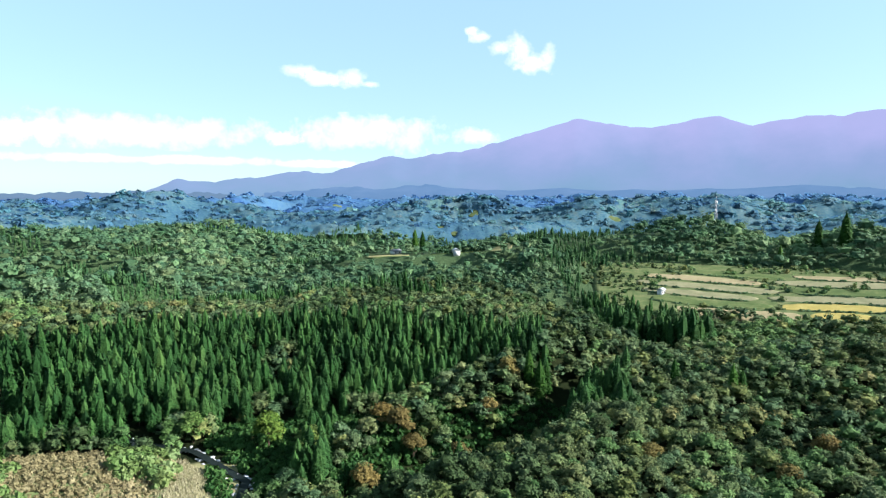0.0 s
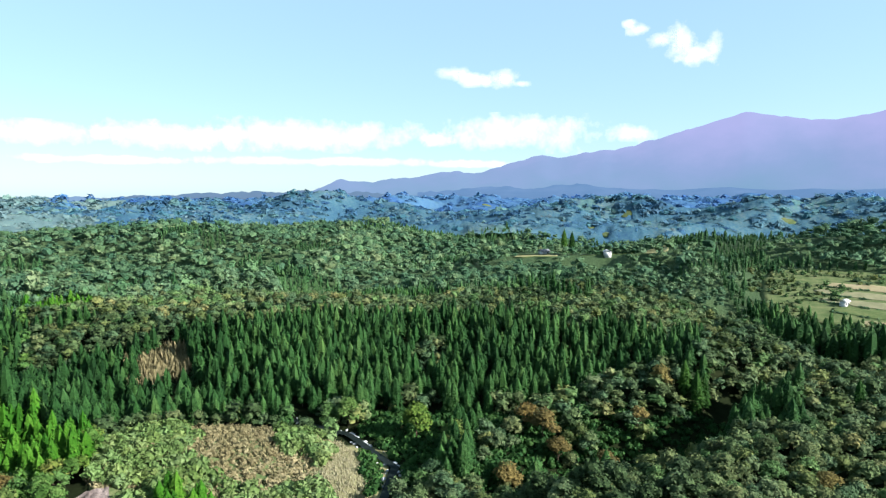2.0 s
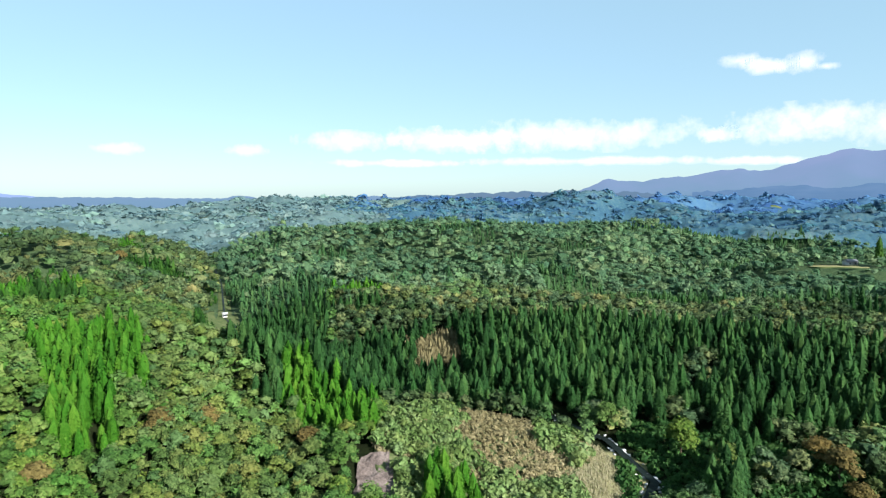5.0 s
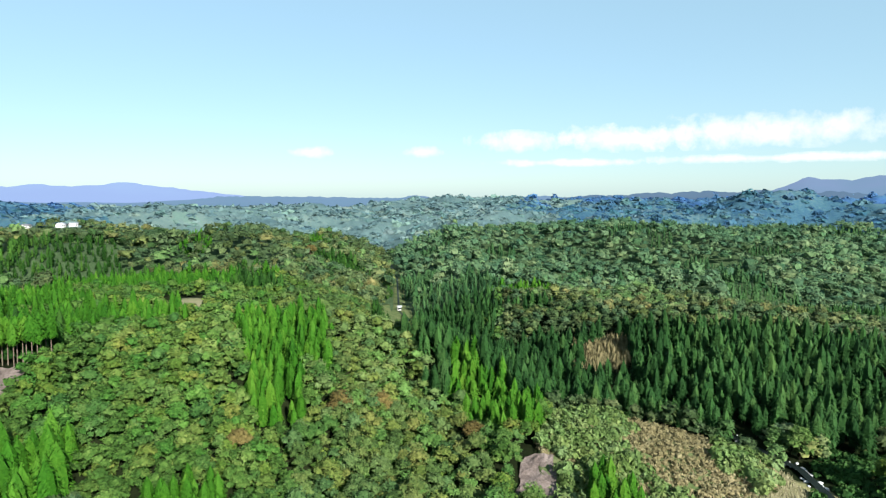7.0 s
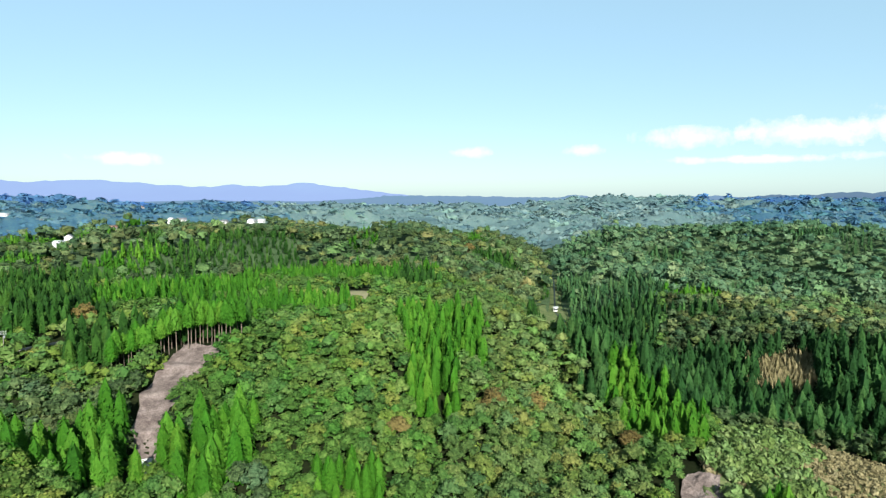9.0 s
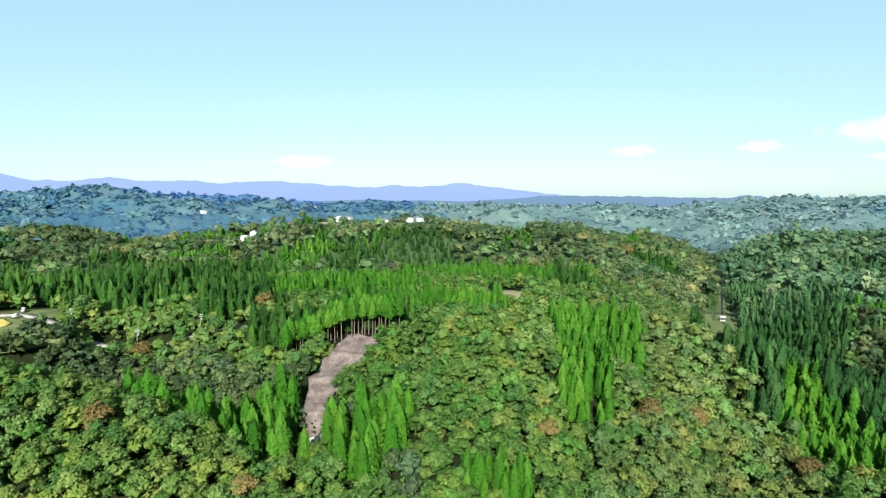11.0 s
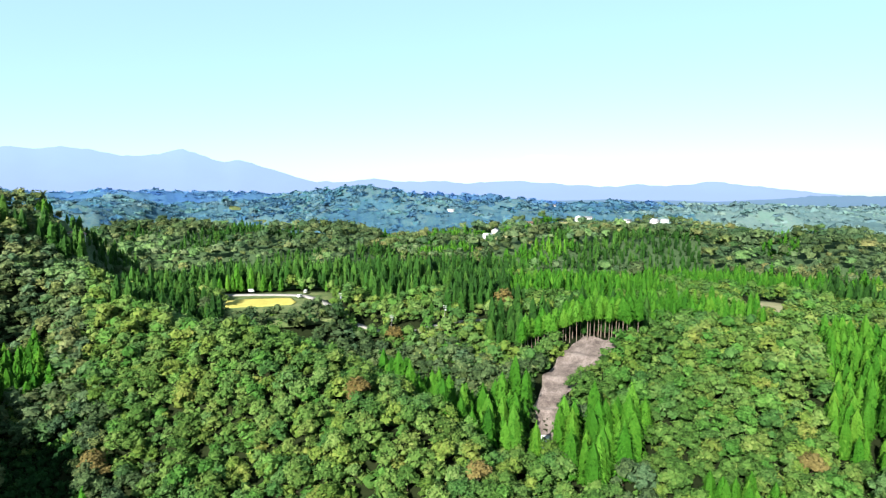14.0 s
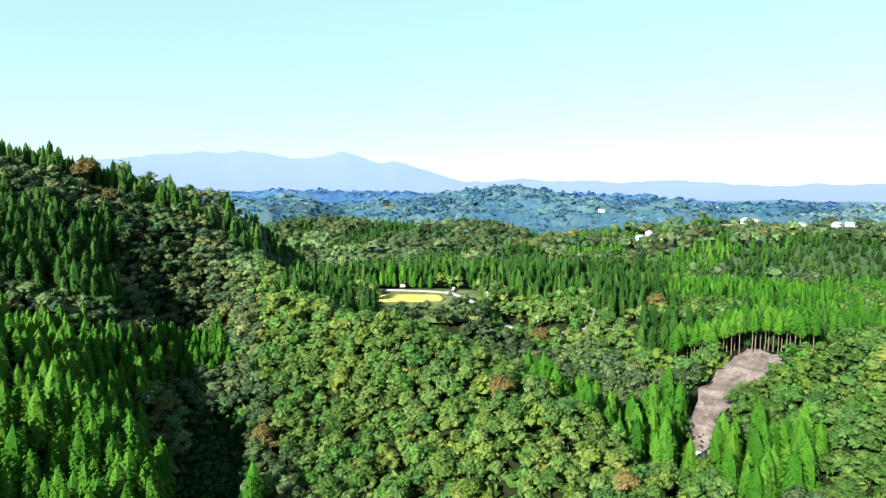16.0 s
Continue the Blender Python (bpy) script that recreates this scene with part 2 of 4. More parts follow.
RIVER = [(59, 1100, 4), (57.6, 700, -3), (57.4, 480, -1), (55.6, 420, -2), (51, 370, -2), (38, 296, -2), (28, 256, -2), (22.6, 234, -2), (18.3, 205, -3), (19.5, 182, -3), (26, 150, -4), (42, 120, -5), (70, 100, -6)]
NEAR_HILL = [(43.5, 200, -4), (45.3, 230, 1), (47.2, 245, 7), (49.8, 258, 13), (52.5, 270, 16), (57.8, 290, 21), (62, 300, 27), (66, 312, 27), (78, 310, 30)]
SPUR = [(96.4, 158, 4), (99.5, 163, 10), (104, 172, 16), (106.1, 178, 20), (109.3, 188, 23), (112.4, 200, 26), (115.4, 212, 29), (119.4, 228, 32), (122.3, 240, 34), (127, 255, 34), (132, 288, 38), (134, 350, 44)]
LEFT_SPUR = [(144, 180, 6), (147, 195, 18), (153, 220, 40), (162, 240, 55)]
BIG_HILL = [(170, 360, 105), (155, 400, 103), (149, 420, 99), (145, 430, 92), (140, 455, 86), (136.2, 480, 76), (134.5, 470, 48)]
MID_RIDGE = [(12, 900, 22), (21, 920, 46), (30, 900, 40), (42, 850, 26)]
RIGHT_BANK = [(2, 135, 8), (-3.6, 150, 13), (-6.6, 160, 11), (-10.6, 180, 9), (-14.5, 212, 7), (-18, 225, 6), (-21, 245, 8), (-25.6, 280, 11), (-33.5, 330, 17), (-45, 350, 20), (-60, 360, 22)]
RAVINE_RIM = [(-14.5, 212, 7), (-14, 240, 10), (-15, 262, 12), (-18, 300, 12)]
RAVINE_SPUR = [(11, 205, -4), (9.8, 210, -2), (7.1, 225, 1), (4.5, 235, 2), (1.3, 245, 4), (-2.4, 258, 9), (-5.6, 268, 11), (-9.2, 290, 17), (-12, 330, 19)]
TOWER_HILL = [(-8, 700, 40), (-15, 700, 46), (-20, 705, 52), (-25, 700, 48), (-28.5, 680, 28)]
WEST_HAMLET = [(101.5, 695, 45), (95.5, 695, 48)]
NORTH_HAMLET = [(93.5, 900, 50), (84, 930, 49)]
HAMLET = [(9, 690, 18), (3, 692, 22), (-7, 700, 23)]
EAST_HILL = [(-31.5, 680, 42), (-36, 670, 52), (-50, 680, 56)]
MOUND = [(25.5, 205, 0), (29, 212, 4), (34, 218, 7.5), (39, 220, 9), (43, 208, 8)]
GULLY = [(8, 180, -8), (2, 200, -11), (-3, 215, -11), (-7, 228, -9), (-10, 245, -4), (-13, 268, 3), (-17, 300, 7)]
HOLLOW = [(98, 178, 3), (104, 215, 5), (110, 258, 8), (118, 282, 12), (126, 300, 18)]
LEFT_GULLY = [(143, 110, -10), (139.2, 165, -6), (137.8, 205, 0), (138.2, 235, 7), (139.5, 300, 20)]

CUTTING = [(89.0, 258, 30), (90.6, 247, 26), (92.6, 233, 20.5), (93.8, 218, 15.5), (94.1, 204, 9.5), (94.2, 192, 7)]


def ground_z(x, y):
    x, y = np.asarray(x, float), np.asarray(y, float)
    r = np.hypot(x, y)
    b = np.degrees(np.arctan2(-x, y))
    b = np.where(b < -110, b + 360, b)
    left = step(54, 66, b)
    bank = step(-11, -3, b) * step(58, 52, b)
    start = np.interp(b, [-5, 30, 38, 44, 51, 56], [244, 248, 270, 300, 335, 400])
    low = bank * (18 * step(start, start + 120, r) + 2 * step(620, 900, r)) + (1 - bank) * (14 * step(350, 620, r) + 6 * step(620, 900, r))
    front = 150 + 100 * step(97, 109, b)
    high = 29 * step(front, front + 130, r) + 3 * step(400, 700, r)
    h = low * (1 - left) + high * left
    plain = step(52, 64, b) * step(104, 90, b)
    h = h + step(900, 1700, r) * (20 - 16 * plain) + step(1700, 4600, r) * (6 - 62 * plain) + step(1500, 2600, r) * 5 * step(98, 112, b)
    calm = step(150, 700, r)
    h = h + fbm(x, y, 90, 3) * (1.2 + 2.5 * calm) + fbm(x, y, 210, 17, 2) * 21 * step(400, 560, r) + (0.75 - 2.0 * np.abs(fbm(x, y, 620, 9, 4))) * 36 * step(750, 1400, r) * (1 - 0.7 * plain) * (1 - 0.45 * step(1600, 3000, r)) * (1 - 0.35 * step(100, 107, b) * step(130, 122, b)) + (0.5 - 1.4 * np.abs(fbm(x, y, 330, 29, 2))) * 19 * step(800, 1200, r) * (1 - 0.7 * plain) * (1 - 0.8 * step(100, 107, b) * step(130, 122, b))
    h = h + (0.42 - np.abs(fbm(x, y, 170, 47, 2))) * 17 * step(390, 470, r) * (1 - step(820, 1000, r))
    m = step(-9, -6, b) * step(11, 8, b) * step(450, 500, r) * step(640, 600, r)
    h = h * (1 - m) + np.minimum(h, 5 + (r - 450) * 0.03) * m
    d, z = along(x, y, HOLLOW)
    h = -upper(-h, -(z + np.maximum(0, d - 8) * 0.3), 6)
    for line, slope, k in ((NEAR_HILL, 0.55, 5), (SPUR, 0.72, 5), (LEFT_SPUR, 0.6, 6), (BIG_HILL, 0.55, 10), (MID_RIDGE, 0.14, 14),
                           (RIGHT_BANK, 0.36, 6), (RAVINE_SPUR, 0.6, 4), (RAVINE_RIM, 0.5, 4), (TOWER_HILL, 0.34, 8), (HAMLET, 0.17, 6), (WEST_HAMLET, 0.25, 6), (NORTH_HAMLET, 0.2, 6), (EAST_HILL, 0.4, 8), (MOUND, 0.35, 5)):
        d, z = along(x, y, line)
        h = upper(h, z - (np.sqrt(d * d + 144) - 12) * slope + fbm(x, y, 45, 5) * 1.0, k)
    for line, half, slope, k in ((RIVER, 6, 0.4, 5), (GULLY, 5, 0.85, 5), (LEFT_GULLY, 6, 0.85, 5)):
        d, z = along(x, y, line)
        h = -upper(-h, -(z + np.maximum(0, d - half) * slope), k)
    # terraced fields and the small plateau field
    m = step(-11.5, -14, b) * step(415, 440, r) * step(625, 600, r)
    h = h * (1 - m) + m * (11 + (r - 440) * 0.095)
    m = step(112, 113.5, b) * step(126, 124.5, b) * step(300, 314, r) * step(400, 388, r)
    h = h * (1 - m) + m * (26 + (r - 312) * 0.06)
    d, z = along(x, y, CUTTING)
    m = step(26, 11, d)
    h = h * (1 - m) + m * z
    return h


# ---------------------------------------------------------------- mesh helpers
def mesh_of(name, verts, tris, mats=(), which=None, tint=None, smooth=False):
    me = bpy.data.meshes.new(name)
    verts, tris = np.asarray(verts, np.float32), np.asarray(tris, np.int32)
    n = tris.shape[1]
    me.vertices.add(len(verts))
    me.vertices.foreach_set("co", verts.ravel())
    me.loops.add(tris.size)
    me.loops.foreach_set("vertex_index", tris.ravel())
    me.polygons.add(len(tris))
    me.polygons.foreach_set("loop_start", np.arange(0, tris.size, n, dtype=np.int32))
    if smooth is not False:
        me.polygons.foreach_set("use_smooth", np.ones(len(tris), bool) if smooth is True else smooth)
    for m in mats:
        me.materials.append(m)
    if which is not None:
        me.polygons.foreach_set("material_index", np.asarray(which, np.int32))
    if tint is not None:
        me.attributes.new("tint", "FLOAT", "POINT").data.foreach_set("value", np.asarray(tint, np.float32))
    me.update(calc_edges=True)
    return me


def part(name, me, parent, label=""):
    ob = new(name, me)
    ob.parent = parent
    return tagged(ob, label) if label else ob


def sheet(rows, cols):
    i = np.arange(rows - 1)[:, None] * cols + np.arange(cols - 1)[None]
    return np.stack([i, i + 1, i + cols + 1, i + cols], -1).reshape(-1, 4)


# ---------------------------------------------------------------- ground
RINGS, SPOKES = 130, 480
reach = np.r_[0.01, np.geomspace(6, 4950, RINGS - 1)]
turn = np.linspace(0, 360, SPOKES + 1)
bb, rr = np.meshgrid(turn, reach)
gx, gy = polar(bb, rr)
# Far rings take the haze-tinted woods colours; past 395 m the oak's.
ground = new("ground", mesh_of("ground", np.stack([gx, gy, ground_z(gx, gy)], -1).reshape(-1, 3), sheet(RINGS, SPOKES + 1), [M_FLOOR, M_MISTY_HAZED, M_PLAIN_HAZED, M_OAK], np.where(reach[:-1, None] > 930, 1 + ((turn > 46) & (turn < 82))[None, :-1], np.where(reach[:-1, None] > 395, 3, 0)).ravel(), np.full(bb.size, 0.25), True))
tagged(ground, "leafy forest floor over rolling hills and valleys", "ground", kind="structure")


def patch(name, b0, b1, r0, r1, mat, label, lift=0.25, wobble=0.0, nb=24, nr=10, level=None, category="field", bend=0.0):
    """A piece of open land between two bearings and two reaches, with an uneven edge."""
    u, v = np.meshgrid(np.linspace(-1, 1, nb), np.linspace(-1, 1, nr))
    bb = (b0 + b1) / 2 + u * (b1 - b0) / 2 * (1 - wobble * v * v * 0.5)
    rr = (r0 + r1) / 2 + v * (r1 - r0) / 2 * (1 - wobble * u * u) + bend * np.sin(np.radians(bb * 16) + r0 * 0.012)
    x, y = polar(bb, rr)
    x, y = x + lattice(x / 9, y / 9, 4) * 1.5 * (wobble > 0), y + lattice(x / 9, y / 9, 8) * 1.5 * (wobble > 0)
    z = ground_z(x, y) + lift if level is None else np.full(x.shape, level)
    top = np.stack([x, y, z], -1).reshape(-1, 3)
    ring = np.r_[np.arange(nb), np.arange(1, nr) * nb + nb - 1, (nr - 1) * nb + np.arange(nb - 2, -1, -1), np.arange(nr - 2, 0, -1) * nb]
    skirt = top[ring] - (0, 0, 2.5)
    n, k = len(top), len(ring)
    sides = np.stack([ring, np.roll(ring, -1), n + np.roll(np.arange(k), -1), n + np.arange(k)], -1)[:, ::-1]
    which = np.r_[np.zeros((nr - 1) * (nb - 1), int), np.ones(k, int)]
    ob = new(name, mesh_of(name, np.r_[top, skirt], np.r_[sheet(nr, nb), sides], [mat, M_GRASS], which))
    return tagged(ob, label, category, kind="structure")


# ---------------------------------------------------------------- trees
def ico(jitter, rng, sub=0):
    bm = bmesh.new()
    bmesh.ops.create_icosphere(bm, subdivisions=sub + 1, radius=1)
    v = np.array([p.co[:] for p in bm.verts])
    f = np.array([[q.index for q in p.verts] for p in bm.faces])
    bm.free()
    return v * (1 + rng.uniform(-jitter, jitter, (len(v), 1))), f


def clumps(points, normals, size, rng, tilt=0.6):
    """Leaf sprays: pointed triangles that face roughly outward."""
    n = len(points)
    normals = normals + rng.normal(0, tilt, (n, 3))
    normals /= np.linalg.norm(normals, axis=1, keepdims=True)
    a = np.cross(normals, rng.normal(0, 1, (n, 3)))
    a /= np.linalg.norm(a, axis=1, keepdims=True)
    c = np.cross(normals, a)
    s = size * rng.uniform(0.6, 1.35, (n, 1))
    v = np.stack([points - a * s, points + a * s * 0.5 + c * s * 0.8 + normals * s * 0.3, points + a * s * 0.6 - c * s * 0.7], 1)
    return v.reshape(-1, 3), np.arange(n * 3).reshape(-1, 3)


def broad_crown(seed, sprays, size, lobe_count, flat=0.74):
    """A crown about 8 m wide and 11 m high: twiggy lobes round a few limbs, clothed in layered leaf sprays."""
    rng = np.random.default_rng(seed)
    lobes = [(0, 0, 7.9, 2.3)] + [(math.cos(a) * d, math.sin(a) * d, 8.4 - 0.42 * d * d + rng.uniform(-0.9, 0.7), s) for a, d, s in
             ((k * 2.4 + rng.uniform(-0.4, 0.4), rng.uniform(1.5, 3.0), rng.uniform(1.15, 1.9)) for k in range(lobe_count - 1))]
    lobes = np.array(lobes)
    lobes[:, 2] = np.maximum(lobes[:, 2], 4.2)
    if lobe_count < 5:
        lobes[:, 3] *= 1.7 if lobe_count == 1 else 1.32
        lobes[:, 2] -= 0.8
    verts, tris, at = [], [], 0
    for x, y, z, s in lobes:
        v, f = ico(0.36, rng)
        f = f[v[f][:, :, 2].mean(1) > -0.5]
        verts.append(v * s * 0.82 * (1, 1, flat) + (x, y, z)), tris.append(f + at)
        at += len(v)
    area = lobes[:, 3] ** 2
    many = sprays * 3
    pick = rng.choice(len(lobes), many, p=area / area.sum())
    d = rng.normal(0, 1, (many, 3))
    d[:, 2] = np.where(d[:, 2] < -0.35, -d[:, 2], d[:, 2])
    d /= np.linalg.norm(d, axis=1, keepdims=True)
    p = lobes[pick, :3] + d * lobes[pick, 3:] * (1, 1, flat) * rng.uniform(0.82, 1.2, (many, 1))
    gap = (np.linalg.norm((p[:, None] - lobes[None, :, :3]) / (1, 1, flat), axis=2) / lobes[None, :, 3]).min(1)
    keep = np.argsort(gap < 0.8, kind="stable")[:sprays]
    v, f = clumps(p[keep], d[keep] * 0.8 + (0, 0, 0.75), size, rng, 0.42)
    verts.append(v), tris.append(f + at)
    tris = np.concatenate(tris)
    return np.concatenate(verts), tris, np.zeros(len(tris), bool)


def cedar_crown(seed, sprays, size, sides=6, low=2.5, girth=1.0, hull=0.84):
    """A plump spire 18 m high and 5 m wide: drooping boughs in ragged whorls round a twiggy core."""
    rng = np.random.default_rng(seed)
    tall = 18.0 - low
    at_t, wide = [0, 0.1, 0.35, 0.65, 0.86, 1], np.array([1.7, 2.45, 2.4, 1.95, 1.2, 0.25]) * girth
    rings = []
    a = np.arange(sides) * 2 * math.pi / sides
    levels = (0, 0.3, 0.7)
    for t in levels:
        r = np.interp(t, at_t, wide) * hull
        rings.append(np.stack([np.cos(a) * r, np.sin(a) * r, np.full(sides, low + t * tall)], -1))
    verts = [np.concatenate(rings), [(0, 0, low + tall * 0.95)]]
    j, tris = np.arange(sides), []
    for k in range(len(levels) - 1):
        i0, i1 = j + k * sides, (j + 1) % sides + k * sides
        tris += [np.stack([i0, i1, i1 + sides], -1), np.stack([i0, i1 + sides, i0 + sides], -1)]
    top = (len(levels) - 1) * sides
    tris.append(np.stack([j + top, (j + 1) % sides + top, np.full(sides, len(levels) * sides)], -1))
    at = len(levels) * sides + 1
    t = 1 - np.sqrt(rng.uniform(0, 1, sprays))
    t = np.clip((np.round(t * 13) + rng.normal(0, 0.22, sprays)) / 13, 0, 1)
    a = rng.uniform(0, 2 * math.pi, sprays)
    r = np.interp(t, at_t, wide) * rng.uniform(0.8, 1.1, sprays) * (1 + 0.12 * np.sin(a * 3 + t * 9 + seed))
    out = np.stack([np.cos(a), np.sin(a), np.zeros(sprays)], -1)
    side = np.stack([-np.sin(a), np.cos(a), np.zeros(sprays)], -1)
    up = np.array((0, 0, 1.0))
    q = size * rng.uniform(0.65, 1.35, (sprays, 1)) * (1 - 0.45 * t[:, None])
    lean = rng.normal(0, 0.3, (sprays, 3))
    p = out * r[:, None] + up * (low + t * tall)[:, None]
    v = np.stack([p + (out * 0.7 - up * 0.42 + lean) * q, p - out * q * 0.7 + up * q * 0.75 + (side + lean * 0.5) * q * 0.75, p - out * q * 0.7 + up * q * 0.75 - (side - lean * 0.5) * q * 0.75], 1)
    verts.append(v.reshape(-1, 3)), tris.append(np.arange(sprays * 3).reshape(-1, 3) + at)
    tris = np.concatenate(tris)
    return np.concatenate(verts), tris, np.zeros(len(tris), bool)


def trunk_of(height, radius, seed, limbs):
    """A tapered trunk with a few limbs."""
    rng = np.random.default_rng(seed)
    verts, quads = [], []

    def tube(a, b, r0, r1, sides=6):
        a, b = np.array(a, float), np.array(b, float)
        d = (b - a) / np.linalg.norm(b - a)
        u = np.cross(d, (1, 0.3, 0))
        u /= np.linalg.norm(u)
        w, at = np.cross(d, u), sum(len(q) for q in verts)
        k = np.arange(sides) * 2 * math.pi / sides
        ring = np.cos(k)[:, None] * u + np.sin(k)[:, None] * w
        verts.append(np.r_[a + ring * r0, b + ring * r1])
        j = np.arange(sides)
        quads.append(np.stack([j, (j + 1) % sides, (j + 1) % sides + sides, j + sides], -1) + at)

    mid = (rng.uniform(-0.2, 0.2), rng.uniform(-0.2, 0.2), height * 0.5)
    tube((0, 0, -1), mid, radius, radius * 0.7)
    tube(mid, (0, 0, height), radius * 0.7, radius * 0.2)
    for k in range(limbs):
        q = k * 2.4 + rng.uniform(0, 1)
        tube((mid[0], mid[1], height * rng.uniform(0.35, 0.55)), (math.cos(q) * 2.2, math.sin(q) * 2.2, height * rng.uniform(0.7, 0.9)), radius * 0.45, radius * 0.12, 5)
    return np.concatenate(verts), np.concatenate(quads)


def bush(seed, sprays, size):
    rng = np.random.default_rng(seed)
    v, f = ico(0.25, rng)
    v = v * (1.2, 1.2, 1.0) + (0, 0, 0.9)
    d = rng.normal(0, 1, (sprays, 3))
    d[:, 2] = abs(d[:, 2])
    d /= np.linalg.norm(d, axis=1, keepdims=True)
    w, g = clumps(d * (1.5, 1.5, 1.3) + (0, 0, 0.9), d, size, rng)
    return np.r_[v, w], np.r_[f, g + len(v)], np.arange(len(f) + len(g)) < len(f)


def tuft(seed):
    """A tuft of reeds: upright blades."""
    rng = np.random.default_rng(seed)
    n = 9
    a, d = rng.uniform(0, 6.28, n), rng.uniform(0, 0.7, n)
    base = np.stack([np.cos(a) * d, np.sin(a) * d, np.full(n, -0.1)], -1)
    lean = rng.normal(0, 0.35, (n, 3)) * (1, 1, 0)
    side = rng.normal(0, 0.22, (n, 3)) * (1, 1, 0)
    v = np.stack([base - side, base + side, base + lean + np.array((0, 0, 1)) * rng.uniform(1.0, 1.7, (n, 1))], 1).reshape(-1, 3)
    return v, np.arange(n * 3).reshape(-1, 3), np.zeros(n, bool)


def shade_tint(x, y):
    """Darkening of the leaf tint: shade of gullies and hollows put into it, darker kinds on the near and big hills."""
    a, _ = along(x, y, HOLLOW)
    b, _ = along(x, y, BIG_HILL)
    c, _ = along(x, y, LEFT_GULLY)
    d, _ = along(x, y, NEAR_HILL)
    e, _ = along(x, y, GULLY)
    return 0.3 * step(50, 25, e) + 0.14 * step(110, 60, d) + 0.25 * step(70, 30, a) + 0.08 * step(120, 60, b) + 0.2 * step(50, 25, c)


def woods(name, label, mat, templates, x, y, scale, seed, tall=None, category="woods", sink=0.3):
    """Many plants in one mesh, past counting."""
    rng = np.random.default_rng(seed)
    verts, tris, tints, cores, at = [], [], [], [], 0
    pick = rng.integers(0, len(templates), len(x))
    spin = rng.uniform(0, 6.283, len(x))
    d, _ = along(x, y, SPUR)
    # Tint is lighter on the spur; right bank's sunlit crowns are painted into it.
    tint = np.clip(0.45 + rng.uniform(-0.45, 0.45, len(x)) + 0.38 * fbm(x, y, 70, 61) + 0.38 * step(50, 15, d) + 0.28 * (y > 0) * step(0.34, 0.45, np.arctan2(x, y)) - shade_tint(x, y), 0, 1)
    tall = rng.uniform(0.85, 1.2, len(x)) if tall is None else tall
    z = ground_z(x, y) - sink
    for k, (v, f, core) in enumerate(templates):
        i = np.where(pick == k)[0]
        if not len(i):
            continue
        c, s = np.cos(spin[i])[:, None], np.sin(spin[i])[:, None]
        sc = scale[i][:, None]
        w = np.stack([(v[:, 0] * c - v[:, 1] * s) * sc + x[i][:, None], (v[:, 0] * s + v[:, 1] * c) * sc + y[i][:, None],
                      v[:, 2] * sc * tall[i][:, None] + z[i][:, None]], -1).reshape(-1, 3)
        g = (f[None] + (np.arange(len(i)) * len(v))[:, None, None]).reshape(-1, 3) + at
        verts.append(w), tris.append(g), tints.append(np.repeat(tint[i], len(v))), cores.append(np.tile(core, len(i)))
        at += len(w)
    ob = new(name, mesh_of(name, np.concatenate(verts), np.concatenate(tris), [mat], tint=np.concatenate(tints), smooth=np.concatenate(cores)))
    return tagged(ob, label, category, kind="stuff")


def scatter(spacing, r0, r1, b0, b1, seed):
    """Jittered places over a ring sector: x, y, bearing, reach."""
    rng = np.random.default_rng(seed)
    g = np.arange(-r1, r1, spacing)
    x, y = np.meshgrid(g, g)
    x, y = x.ravel() + rng.uniform(-0.42, 0.42, x.size) * spacing, y.ravel() + rng.uniform(-0.42, 0.42, x.size) * spacing
    r, b = np.hypot(x, y), np.degrees(np.arctan2(-x, y))
    b = np.where(b < -110, b + 360, b)
    k = (r > r0) & (r < r1) & (b > b0) & (b < b1)
    return x[k], y[k], b[k], r[k]


LANE = [(125.5, 382, 0), (121.8, 379, 0), (118.5, 375, 0), (116.4, 370, 0), (115, 356, 0), (113.9, 339, 0), (110, 324, 0), (106, 314, 0), (100, 308, 0)]
# houses: bearing, reach, turn, length, roof, storeys
# Bearing -19.5 is a low white greenhouse drawn as a small farmhouse.
HOUSES = [(57.4, 486, 20, 3, 0, 1), (4.4, 702, 40, 11, 1, 1), (-1.2, 640, 100, 10, 0, 1), (-19.5, 487, 70, 6, 0, 1), (99.6, 668, 35, 9, 0, 1), (98.9, 690, 80, 10, 1, 1),
          (95.9, 900, 20, 12, 2, 1), (91.4, 906, 75, 12, 0, 2), (90.6, 915, 15, 11, 1, 2), (84.9, 926, 60, 13, 0, 1), (84.1, 930, 20, 10, 0, 1), (88.9, 2500, 30, 28, 2, 1), (94.1, 2600, 20, 20, 0, 1), (87.2, 918, 40, 10, 1, 1), (134.4, 486, 60, 12, 2, 1),
          (51.2, 1300, 30, 18, 0, 2), (50.0, 1330, 80, 14, 0, 2), (52.0, 1322, 100, 12, 2, 1), (83.1, 2700, 20, 30, 0, 1), (133.2, 2120, 45, 44, 0, 1), (93.7, 1900, 30, 18, 2, 1), (99.0, 2050, 60, 18, 0, 1), (103, 1500, 20, 14, 0, 1)]
BARE, BROADLEAF, DARK, BRIGHT, LOW, REEDS = range(6)
